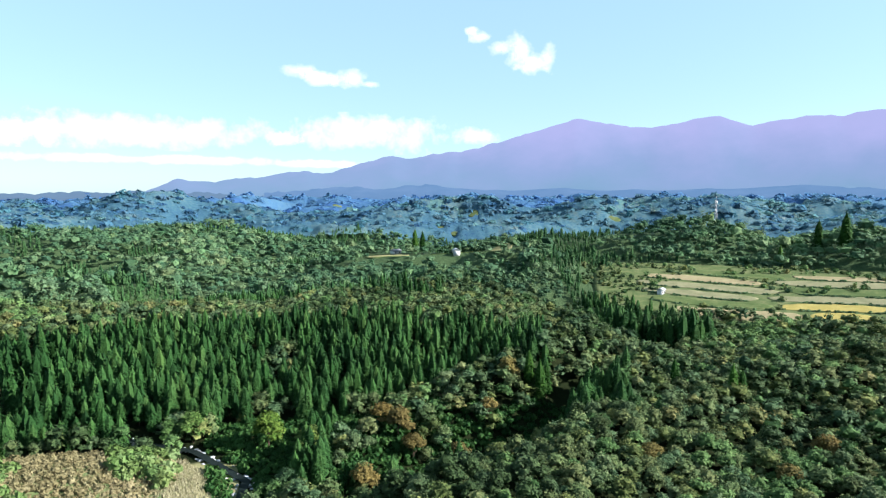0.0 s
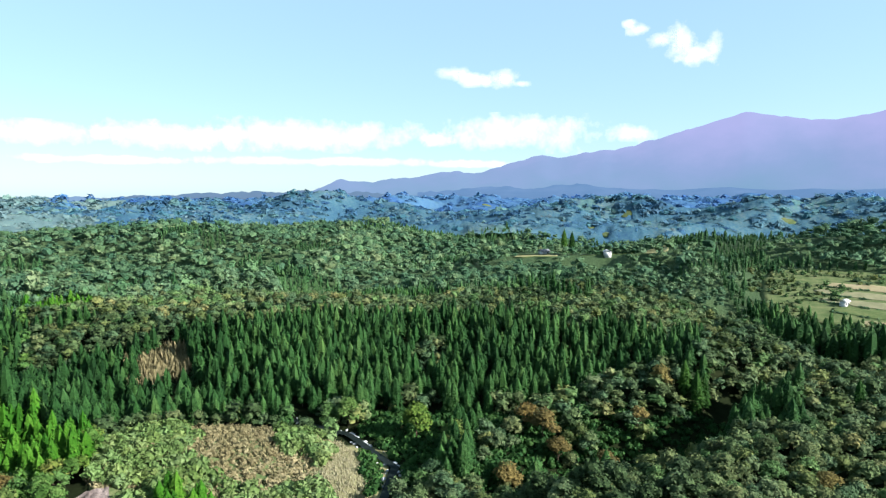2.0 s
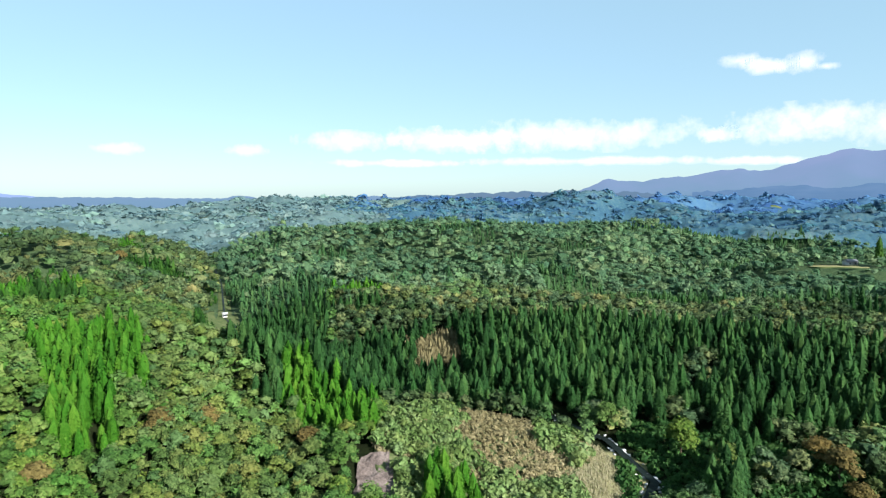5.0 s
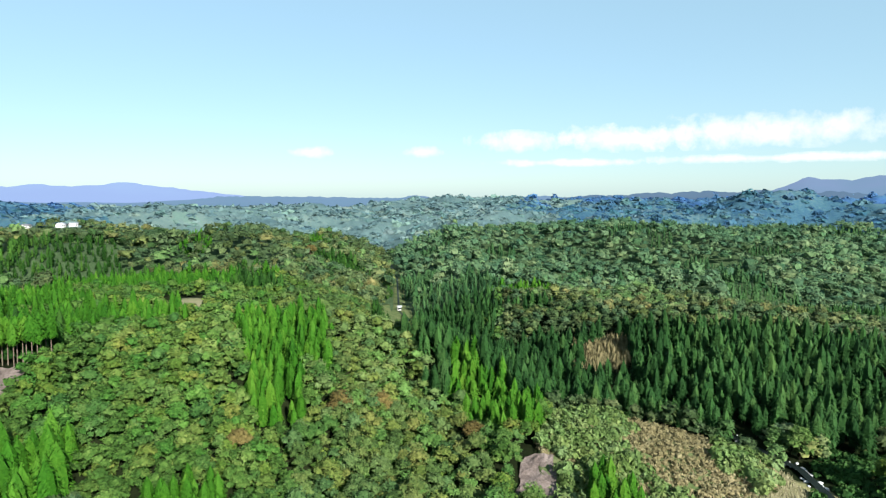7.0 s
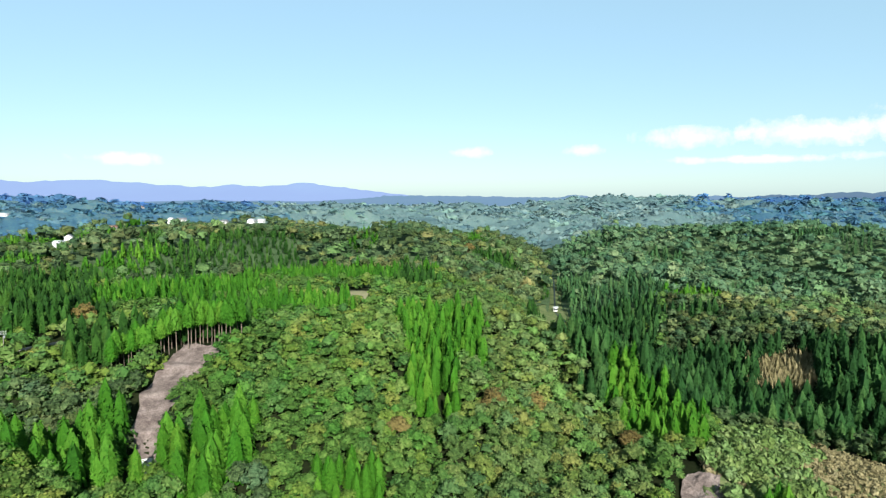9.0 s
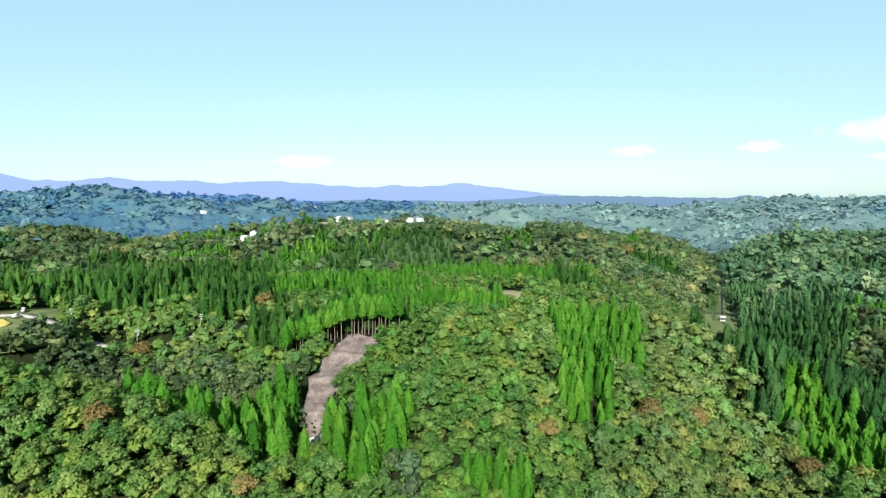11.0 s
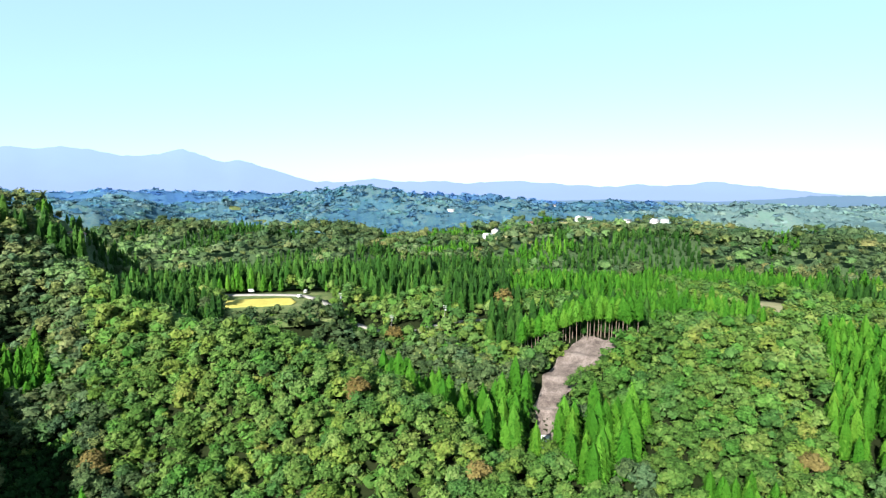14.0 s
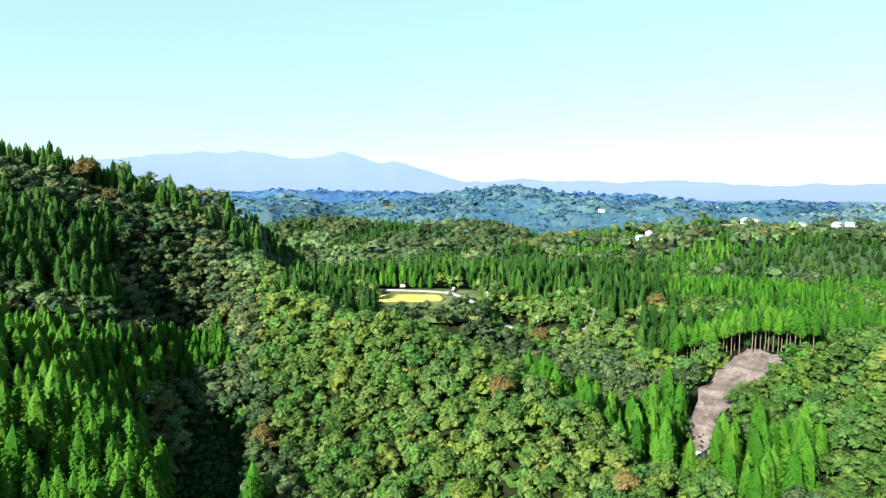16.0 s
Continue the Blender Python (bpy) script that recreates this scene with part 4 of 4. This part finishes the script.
for where in ((12.8, 10.8, 3.8, 1.6), (10.4, 10.2, 4.0, 1.4), (8.3, 10.2, 4.0, 2.3), (6.6, 9.8, 2.2, 0.9)):
    cloud(*where, "small white fair-weather cloud")
for where in ((-3.5, 13.8, 2.4, 1.2), (-2.7, 14.3, 1.5, 0.8), (-5.3, 12.8, 2.8, 1.5), (-6.8, 12.7, 3.1, 3.4), (-8.3, 11.5, 4.0, 2.1), (-9.4, 11.9, 2.0, 2.9)):
    cloud(*where, "torn white cloud high over the range")
for where in ((26, 5.3, 27, 3.2), (37, 5.0, 16, 2.6), (6.5, 5.5, 16, 3.8), (14.3, 5.0, 4, 1.4), (-3, 5.2, 5, 2)):
    cloud(*where, "long flat white cloud bank low over the hills")
for where in ((46, 4.8, 11, 2.2), (55.2, 3.9, 4, 1.2), (65.5, 3.8, 5, 1.2), (24, 3.0, 30, 0.9), (42, 2.9, 16, 0.8), (95, 2.9, 8, 1.2), (12, 2.8, 14, 0.8)):
    cloud(*where, "thin white streak of cloud near the horizon")

# ---------------------------------------------------------------- fields
patch("grassland", -43, -13.6, 434, 606, M_ROUGH, "grassy ground round the terraced fields", 0.3, wobble=0.12, nb=50, nr=24)
CUT, GOLD, FALLOW, PALE = ((M_STUBBLE, "harvested beige terrace with cut stubble"), (M_GOLD, "golden ripe rice terrace"),
                           (M_GRASS, "green fallow terrace"), (M_PALEFIELD, "pale dry grass terrace"))
TERRACES = [(-30.5, -20.4, 437, 461, *CUT), (-28.2, -18.6, 464, 483, *FALLOW), (-27.2, -17.8, 486, 504, *PALE), (-28.6, -17.4, 508, 528, *PALE), (-27.4, -18, 532, 552, *CUT), (-29, -20, 557, 576, *FALLOW),
            (-35.2, -31.0, 441, 462, *GOLD), (-36.4, -28.6, 466, 485, *GOLD), (-40, -27.8, 489, 508, *PALE), (-39.5, -29.2, 512, 536, *FALLOW), (-41, -28.0, 540, 562, *PALE), (-38, -29.5, 566, 582, *CUT), (-42, -35.8, 440, 466, *CUT)]
for b0, b1, r0, r1, mat, label in TERRACES:
    patch("field", b0, b1, r0, r1, mat, label, lift=0.45, wobble=0.3, nb=40, bend=7.0)
hx, hy = [], []
for n, (b0, b1, r0, r1, mat, label) in enumerate(TERRACES):
    hb = np.arange(b0, b1, 0.11)
    q = np.random.default_rng(n)
    keep = fbm(hb * 10, hb * 0 + n, 8, 3) > -0.35
    x, y = polar(hb + q.uniform(-0.06, 0.06, len(hb)), r0 - 1.2 + (r1 - r0) * 0.15 * ((hb - (b0 + b1) / 2) / (b1 - b0) * 2) ** 2 + 7.0 * np.sin(np.radians(hb * 16) + r0 * 0.012) + q.uniform(-1.4, 0.8, len(hb)))
    hx.append(x[keep]), hy.append(y[keep])
hx, hy = np.concatenate(hx), np.concatenate(hy)
woods("hedge", "dark green weeds and hedges along the terrace banks", M_GREY, [bush(s, 14, 0.8) for s in (4, 5)], hx, hy, np.random.default_rng(3).uniform(0.4, 0.85, len(hx)), 85, category="hedge")
patch("meadow", 113.4, 124.4, 313, 387, M_ROUGH, "rough green meadow on the plateau", 0.3, wobble=0.1)
patch("field", 87.6, 89.6, 800, 826, M_RICE, "golden rice field at the edge of a hamlet", 0.8, wobble=0.3)
patch("field", 117.3, 123.4, 346, 366, M_RICE, "bright golden rice field beside a lane", 0.8, wobble=0.15)
patch("field", 74.5, 77.6, 338, 383, M_PALEFIELD, "pale dry clearing among cedars", 0.5, wobble=0.3)
patch("grassland", 56.3, 59.1, 356, 520, M_ROUGH, "pale green grass on the valley floor", 0.4, wobble=0.3, nr=24)
patch("grassland", 18.8, 25.5, 178, 226, M_DRY, "pale grassy gravel bank by the river", 0.25, wobble=0.2, nr=20)
for b0, b1, r0, r1 in ((3.2, 7.2, 656, 688), (-3.3, 1.4, 640, 664), (-2.6, 1.2, 668, 686), (-6.4, -4.4, 660, 696), (96.8, 99.2, 648, 690), (90, 93.5, 868, 898), (86.2, 89, 880, 908)):
    patch("field", b0, b1, r0, r1, M_DRY, "pale field at the edge of a hamlet", 0.8, wobble=0.3)


def ribbon(name, line, half, mat, label, lift, category, n=120):
    p = np.array([polar(b, r) for b, r, _ in line])
    t = np.linspace(0, len(p) - 1, n)
    c = np.stack([np.interp(t, np.arange(len(p)), p[:, k]) for k in (0, 1)], -1)
    for _ in range(6):
        c[1:-1] = (c[:-2] + c[2:]) / 2 * 0.5 + c[1:-1] * 0.5
    d = np.gradient(c, axis=0)
    side = np.stack([-d[:, 1], d[:, 0]], -1) / np.hypot(d[:, 0], d[:, 1])[:, None]
    z = ground_z(c[:, 0], c[:, 1]) + lift
    v = np.stack([np.c_[c + side * o, z + e] for o, e in ((-half, -1.5), (-half, 0), (half, 0), (half, -1.5))], 1).reshape(-1, 3)
    return tagged(new(name, mesh_of(name, v, sheet(n, 4), [mat])), label, category, kind="structure")


ribbon("grassland", RIVER[1:6], 9, M_ROUGH, "pale green grass along the valley river", 0.35, "grassland")
ribbon("verge", LANE[4:], 4.5, M_ROUGH, "grassy verge along the lane", 0.6, "verge")
ribbon("road", LANE, 2.2, M_ROAD, "pale concrete lane curving round the rice field", 0.9, "road")

# ---------------------------------------------------------------- road cutting
def cutting():
    """A raw excavated slope with berms, wide at the top and narrow at its foot."""
    p = np.array([(*polar(b, r), z) for b, r, z in CUTTING])
    n, k = 70, 22
    t = np.linspace(0, len(p) - 1, n)
    c = np.stack([np.interp(t, np.arange(len(p)), p[:, q]) for q in range(3)], -1)
    d = np.gradient(c, axis=0)
    side = np.stack([-d[:, 1], d[:, 0]], -1) / np.hypot(d[:, 0], d[:, 1])[:, None]
    half = 2.7 + (c[:, 2] - 7) * 0.31 + 1.2 * lattice(c[:, 2] * 0.45, c[:, 2] * 0, 6)
    u = np.linspace(-1, 1, k)
    x, y = c[:, None, 0] + side[:, None, 0] * half[:, None] * u, c[:, None, 1] + side[:, None, 1] * half[:, None] * u
    z = ground_z(x, y) + 0.5 + fbm(x, y, 5, 51) * 0.5 + np.abs(fbm(x, y, 2.2, 52)) * 0.4
    for berm in (14, 20.5, 26):
        z = z + 0.9 * np.exp(-((z - berm) / 0.6) ** 2)
    return mesh_of("rock_face", np.stack([x, y, z], -1).reshape(-1, 3), sheet(n, k), [M_ROCK])


tagged(new("rock_face", cutting()), "raw grey-brown excavated slope with narrow berms", "rock face", kind="structure")


# ---------------------------------------------------------------- buildings
def box(x0, y0, z0, x1, y1, z1):
    v = np.array([(x, y, z) for z in (z0, z1) for y in (y0, y1) for x in (x0, x1)], float)
    return v, np.array([(0, 2, 3, 1), (4, 5, 7, 6), (0, 1, 5, 4), (2, 6, 7, 3), (0, 4, 6, 2), (1, 3, 7, 5)])


def joined(*pieces):
    at, verts, quads = 0, [], []
    for v, f in pieces:
        verts.append(v), quads.append(f + at)
        at += len(v)
    return np.concatenate(verts), np.concatenate(quads)


M_REDROOF = surface("rusty_roof", [(0.3, (0.22, 0.11, 0.08)), (0.7, (0.34, 0.2, 0.15))], 0.6, 0.7, 0.2)
M_PALEROOF = surface("pale_metal_roof", [(0.3, (0.36, 0.37, 0.39)), (0.7, (0.5, 0.51, 0.53))], 0.5, 0.5, 0.1)
M_GLASS = surface("window_glass", [(0.3, (0.03, 0.04, 0.05)), (0.7, (0.06, 0.07, 0.08))], 0.5, 0.1, 0.0)
M_WOOD = surface("weathered_wood", [(0.3, (0.14, 0.1, 0.07)), (0.7, (0.26, 0.2, 0.15))], 1.5, 0.8, 0.3)


def house(b, r, turn_deg, long, roof, storeys):
    deep, wall = long * 0.62, 2.9 * storeys
    x, y = (float(v) for v in polar(b, r))
    label = {0: "white-walled farmhouse with a pale metal roof", 1: "white-walled farmhouse with a dark tiled roof", 2: "low white house with a rusty red roof"}[roof]
    if long > 20:
        label = "long white public building among distant woods"
    home = tagged(new("house"), label, "house", "houses of the hamlets")
    a, c = long / 2, deep / 2
    part("wall", mesh_of("wall", *box(-a, -c, -2.5, a, c, wall), [M_WHITE]), home)
    rise = deep * 0.32
    v = np.array([(s * (a + 0.6), t * (c + 0.7), wall + e) for s in (-1, 1) for t, e in ((-1, -0.1), (0, rise), (1, -0.1), (1, 0.2), (0, rise + 0.32), (-1, 0.2))])
    f = [(k, (k + 1) % 6, (k + 1) % 6 + 6, k + 6) for k in range(6)] + [(0, 5, 4, 1), (1, 4, 3, 2), (6, 7, 10, 11), (7, 8, 9, 10)]
    part("roof", mesh_of("roof", v, np.array(f), [(M_PALEROOF, M_TILE, M_REDROOF)[roof]]), home)
    g = np.array([(s * (a - 0.05), t * c, wall) for s in (-1, 1) for t in (-1, 1)] + [(s * (a - 0.05), 0, wall + rise) for s in (-1, 1)])
    part("gable", mesh_of("gable", g[[0, 4, 1]], np.array([(0, 1, 2)]), [M_WHITE]), home)
    part("gable", mesh_of("gable", g[[2, 3, 5]], np.array([(0, 1, 2)]), [M_WHITE]), home)
    count = max(2, int(long / 4))
    pane = mesh_of("window", *joined(box(-0.8, -0.06, -0.6, 0.8, 0.06, 0.6)), [M_GLASS])
    sill = mesh_of("sill", *box(-0.95, -0.12, -0.75, 0.95, 0.12, -0.62), [M_WOOD])
    for side in (-1, 1):
        for level in range(storeys):
            for k in range(count):
                w = part("window", pane, home)
                w.location = ((k + 0.5) / count * long - a, side * (c + 0.03), 1.6 + 2.8 * level)
                part("sill", sill, w)
    d = part("door", mesh_of("door", *box(-0.5, -0.07, 0, 0.5, 0.07, 2.1), [M_WOOD]), home)
    d.matrix_local = pose(a + 0.04, 0, 0, 0, 0, 90)
    home.matrix_world = pose(x, y, float(ground_z(x, y)) + 0.4, 0, 0, b + turn_deg)
    return home


for row in HOUSES:
    house(*row)


# ---------------------------------------------------------------- mast on the hill
def beam(a, b, w):
    """A square bar between two points."""
    a, b = Vector(a), Vector(b)
    m = (b - a).to_track_quat("Z", "Y").to_matrix()
    v, f = box(-w / 2, -w / 2, 0, w / 2, w / 2, (b - a).length)
    return np.array([tuple(a + m @ Vector(p)) for p in v]), f


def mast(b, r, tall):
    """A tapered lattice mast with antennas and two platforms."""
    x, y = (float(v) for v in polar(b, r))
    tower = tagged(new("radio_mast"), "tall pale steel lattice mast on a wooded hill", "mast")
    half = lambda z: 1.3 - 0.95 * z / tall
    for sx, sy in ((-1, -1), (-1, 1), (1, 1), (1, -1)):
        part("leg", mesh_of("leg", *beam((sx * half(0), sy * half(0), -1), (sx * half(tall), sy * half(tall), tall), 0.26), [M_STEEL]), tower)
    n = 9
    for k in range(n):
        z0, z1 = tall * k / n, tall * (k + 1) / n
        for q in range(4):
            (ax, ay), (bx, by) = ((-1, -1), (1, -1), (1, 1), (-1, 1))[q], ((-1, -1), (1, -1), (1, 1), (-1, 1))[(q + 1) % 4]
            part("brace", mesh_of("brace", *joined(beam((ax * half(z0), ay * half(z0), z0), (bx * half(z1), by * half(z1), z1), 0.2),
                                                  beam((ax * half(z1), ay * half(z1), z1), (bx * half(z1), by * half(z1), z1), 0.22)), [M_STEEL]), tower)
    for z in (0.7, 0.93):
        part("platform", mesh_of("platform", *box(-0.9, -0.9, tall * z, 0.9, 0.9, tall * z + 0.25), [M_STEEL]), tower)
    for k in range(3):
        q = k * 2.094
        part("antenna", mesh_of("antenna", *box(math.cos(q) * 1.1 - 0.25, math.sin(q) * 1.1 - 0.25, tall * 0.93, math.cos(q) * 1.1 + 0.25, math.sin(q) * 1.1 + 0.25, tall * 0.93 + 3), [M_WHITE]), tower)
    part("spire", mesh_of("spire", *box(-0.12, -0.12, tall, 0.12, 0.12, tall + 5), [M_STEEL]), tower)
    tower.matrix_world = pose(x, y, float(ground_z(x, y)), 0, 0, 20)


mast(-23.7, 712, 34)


# ---------------------------------------------------------------- poles and vans by the lane
def utility_pole(b, r, turn_deg):
    x, y = (float(v) for v in polar(b, r))
    thing = tagged(new("utility_pole"), "grey concrete utility pole with crossarms", "utility pole", "poles along the lane")
    v, f = trunk_of(10, 0.2, 3, 0)
    part("pole", mesh_of("pole", v, f, [M_ROAD]), thing)
    for z in (9.2, 8.3):
        arm = part("crossarm", mesh_of("crossarm", *box(-1.1, -0.07, z, 1.1, 0.07, z + 0.15), [M_STEEL]), thing)
        for u in (-0.95, 0, 0.95):
            part("insulator", mesh_of("insulator", *box(u - 0.08, -0.08, z + 0.15, u + 0.08, 0.08, z + 0.45), [M_WHITE]), arm)
    part("transformer", mesh_of("transformer", *box(-0.35, 0.15, 6.6, 0.35, 0.8, 7.6), [M_STEEL]), thing)
    thing.matrix_world = pose(x, y, float(ground_z(x, y)), 0, 0, turn_deg)


for b, r, q in ((113.2, 336, 60), (108.5, 321, 80), (103.5, 312, 80)):
    utility_pole(b, r, q)


def van(b, r, turn_deg):
    x, y = (float(v) for v in polar(b, r))
    car = tagged(new("van"), "small white van parked beside the lane", "van", "vans by the rice field")
    v, f = box(-1.7, -0.72, 0.35, 1.7, 0.72, 1.85)
    v[(v[:, 0] > 0) & (v[:, 2] > 1), 0] -= 0.55
    part("body", mesh_of("body", v, f, [M_WHITE]), car)
    part("windscreen", mesh_of("windscreen", *box(1.22, -0.6, 1.15, 1.5, 0.6, 1.65), [M_GLASS]), car)
    for s in (-1, 1):
        part("side_window", mesh_of("side_window", *box(-1.4, s * 0.73 - 0.02, 1.2, 0.9, s * 0.73 + 0.02, 1.65), [M_GLASS]), car)
    for sx in (-1.1, 1.1):
        for sy in (-0.66, 0.66):
            bm = bmesh.new()
            bmesh.ops.create_cone(bm, cap_ends=True, segments=14, radius1=0.3, radius2=0.3, depth=0.2)
            me = bpy.data.meshes.new("wheel")
            bm.to_mesh(me)
            bm.free()
            me.materials.append(M_TYRE)
            w = part("wheel", me, car)
            w.matrix_local = pose(sx, sy, 0.3, 90, 0, 0)
    car.matrix_world = pose(x, y, float(ground_z(x, y)) + 0.9, 0, 0, turn_deg)


M_TYRE = surface("tyre_rubber", [(0.3, (0.015, 0.015, 0.015)), (0.7, (0.03, 0.03, 0.03))], 3, 0.8, 0.0)
van(116.8, 363.5, 160)
van(116.3, 375.5, 10)
van(121.0, 383.5, 100)

# ---------------------------------------------------------------- landslip and boulders
def landslip():
    u, v = np.meshgrid(np.linspace(-1, 1, 40), np.linspace(0, 1, 44))
    bb = 44.2 + u * (2.7 - 1.4 * v) + 0.3 * lattice(v * 6, u * 0, 3)
    rr = 170 + v * 27
    x, y = polar(bb, rr)
    z = ground_z(x, y) + 0.5 + fbm(x, y, 6, 71) * 0.7 + np.abs(fbm(x, y, 1.8, 72)) * 0.5
    return mesh_of("scree", np.stack([x, y, z], -1).reshape(-1, 3), sheet(44, 40), [M_ROCK])


tagged(new("scree", landslip()), "bare grey landslip of broken rock", "landslip", kind="structure")

q = np.random.default_rng(8)
stones = [ico(0.3, np.random.default_rng(s)) for s in range(4)]
stone_mesh = [mesh_of("boulder", v * (1, 0.8, 0.6), f, [M_BOULDER]) for v, f in stones]
cx = np.array([polar(b, r) for b, r, _ in RIVER])
for k in range(110):
    t = 6 + q.uniform(0, 2.6)
    i = int(t)
    px, py = cx[i] + (cx[i + 1] - cx[i]) * (t - i) + q.normal(0, 1.6, 2)
    ob = tagged(new("boulder", stone_mesh[k % 4]), "pale grey boulder in the shallow river", "boulder", "boulders in the river")
    ob.matrix_world = pose(px, py, float(ground_z(px, py)) + 0.35, 0, 0, q.uniform(0, 360)) @ Matrix.Scale(q.uniform(0.4, 1.2), 4)


# ---------------------------------------------------------------- single trees that stand out
def lone(name, crown, trunk, label, b, r, scale, group):
    x, y = (float(v) for v in polar(b, r))
    tree = tagged(new(name), label, "tree", group)
    part("trunk", trunk, tree)
    part("crown", crown, tree)
    tree.matrix_world = pose(x, y, float(ground_z(x, y)) - 0.3, 0, 0, b * 37 % 360) @ Matrix.Scale(scale, 4)


autumn = [mesh_of("crown", v, f, [M_AUTUMN1], smooth=c) for v, f, c in (broad_crown(s, 520, 0.42, 9) for s in (41, 42, 43))]
green = [mesh_of("crown", v, f, [M_BROAD1], smooth=c) for v, f, c in (broad_crown(s, 700, 0.42, 11) for s in (44, 45))]
stem = mesh_of("trunk", *trunk_of(7, 0.25, 9, 4), [M_BARK])
highs = [mesh_of("crown", v, f, [M_YOUNG1], smooth=c) for v, f, c in (cedar_crown(s, 220, 0.7, low=9.0) for s in (48, 49))]
spire = [mesh_of("crown", v, f, [M_CEDAR1], smooth=c) for v, f, c in (cedar_crown(s, 320, 0.72) for s in (46, 47))]
pole = mesh_of("trunk", *trunk_of(14, 0.25, 4, 0), [M_BARK])
bare_stem = mesh_of("trunk", *trunk_of(14, 0.24, 5, 0), [M_PALEBARK])
for n, (b, r, z) in enumerate(((-1.4, 217, 1.15), (7.6, 192, 1.15), (4.3, 221, 1.3), (2.9, 213, 1.1), (5.8, 228, 1.1), (-6, 262, 1.1), (-32.5, 235, 1.1), (-30, 206, 1.0), (1.2, 196, 1.0), (-4.2, 240, 1.0), (-19, 198, 0.9), (98, 318, 1.3), (147, 402, 1.9), (108.2, 306, 1.2), (111.8, 190, 1.0),
                               (136.5, 172, 1.0), (100.4, 160, 0.9), (134, 206, 1.1), (65.4, 590, 1.6), (63, 212, 1.1), (59, 226, 1.0), (72, 196, 1.0), (50.5, 210, 1.0), (145.5, 385, 1.2))):
    lone("autumn_tree", autumn[n % 3], stem, "broadleaf tree turned orange and brown", b, r, z * 1.05, "autumn trees")
for n, (b, r, z) in enumerate(((16.2, 226, 1.45), (22.6, 243, 1.3), (24.4, 246, 1.0), (12.5, 214, 1.2))):
    lone("riverside_tree", green[n % 2], stem, "spreading broadleaf tree beside the river", b, r, z, "trees by the river")
for n, (b, r, z) in enumerate(((2.6, 690, 1.7), (1.9, 694, 1.5), (-33, 640, 2.2), (-31.2, 650, 1.9), (-28.6, 628, 1.3), (-8, 262, 1.0), (-9, 258, 1.1), (-9.6, 262, 0.9), (-20.8, 268, 0.9), (-25.5, 262, 0.9), (-26.2, 264, 0.8))):
    lone("cedar_tree", spire[n % 2], pole, "tall dark cedar standing above its neighbours", b, r, z, "single cedars")

# ---------------------------------------------------------------- foot of the cutting, bushes on the meadow
ribbon("road", [(94.1, 203, 0), (94.15, 198, 0), (94.2, 193, 0)], 1.8, M_WHITE, "new white concrete road at the foot of the cutting", 0.8, "road", n=30)
x, y, b, r = scatter(5.2, 312, 388, 113, 125, 91)
k = (r < 336) & (fbm(x, y, 14, 91) > -0.1)
woods("scrub", "low green bushes on the rough meadow", M_BROAD, [bush(s, 16, 0.6) for s in (6, 7)], x[k], y[k], np.random.default_rng(4).uniform(0.5, 1.1, k.sum()), 92, category="scrub")

x, y, b, r = scatter(6.5, 438, 602, -42, -12.6, 93)
k = fbm(x, y, 30, 93) + 0.9 * step(-21, -15, b) + 0.7 * step(555, 590, r) > 0.62
woods("scrub", "dark green bushes among the terraced fields", M_OAK, [bush(s, 20, 0.6) for s in (8, 9)], x[k], y[k], np.random.default_rng(5).uniform(0.6, 1.7, k.sum()), 94, category="scrub")

q = np.random.default_rng(12)
for n in range(34):
    b, r = 86 + 10.6 * ((n * 0.618) % 1), 257.5 + q.uniform(0, 11)
    lone("cedar_tree", highs[n % 2], bare_stem, "tall cedar with a bare stem and high crown", b, r, q.uniform(0.85, 1.1), "cedars above the cutting")

# pale fields and clearings far off
for n, (b, r, w) in enumerate(FAR_FIELDS):
    patch("field", b - w, b + w, r, r * 1.02, M_ROUGH, "green field among distant woods", 1.5, wobble=0.3, nb=10, nr=5)

# dead bamboo on the slope, green shrubs round the knoll
x, y, b, r = scatter(2.1, 316, 348, 36.4, 41.2, 95)
woods("bamboo", "pale dead bamboo stems in a forest gap", M_SCRUB, [tuft(s) for s in (4, 5, 6)], x, y, q.uniform(2.2, 4.0, len(x)), 96, category="bamboo")
x, y, b, r = scatter(2.6, 172, 236, 20, 44, 97)
k = (kinds(x, y, b, r) == LOW) & ((b < 26) | (b > 36.5) | (fbm(x, y, 16, 97) > 0.35))
woods("scrub", "light green shrubs round the river knoll", M_SHRUB, [bush(s, 40, 0.5) for s in (10, 11)], x[k], y[k], q.uniform(0.9, 2.1, k.sum()), 98, category="scrub")

# undergrowth between the crowns of the near slopes
x, y, b, r = scatter(4.2, 140, 300, 52, 140, 101)
k = (kinds(x, y, b, r) == BROADLEAF) & ((b < 131) | (r > 175))
woods("scrub", "green undergrowth between the trees of the near slopes", M_BROAD, [bush(s, 14, 0.7) for s in (12, 13)], x[k], y[k], q.uniform(1.0, 1.8, k.sum()), 102, category="scrub")

# dark bushes added on the ravine floors, standing in for their black shade
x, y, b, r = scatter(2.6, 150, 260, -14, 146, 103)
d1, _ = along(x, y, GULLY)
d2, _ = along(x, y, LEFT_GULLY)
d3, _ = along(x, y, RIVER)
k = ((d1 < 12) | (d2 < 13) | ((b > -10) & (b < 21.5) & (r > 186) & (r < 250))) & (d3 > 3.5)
woods("scrub", "dark bushes added in place of ravine shade", M_SUGI, [bush(s, 16, 0.6) for s in (14, 15)], x[k], y[k], q.uniform(0.7, 1.5, k.sum()), 104, category="scrub")
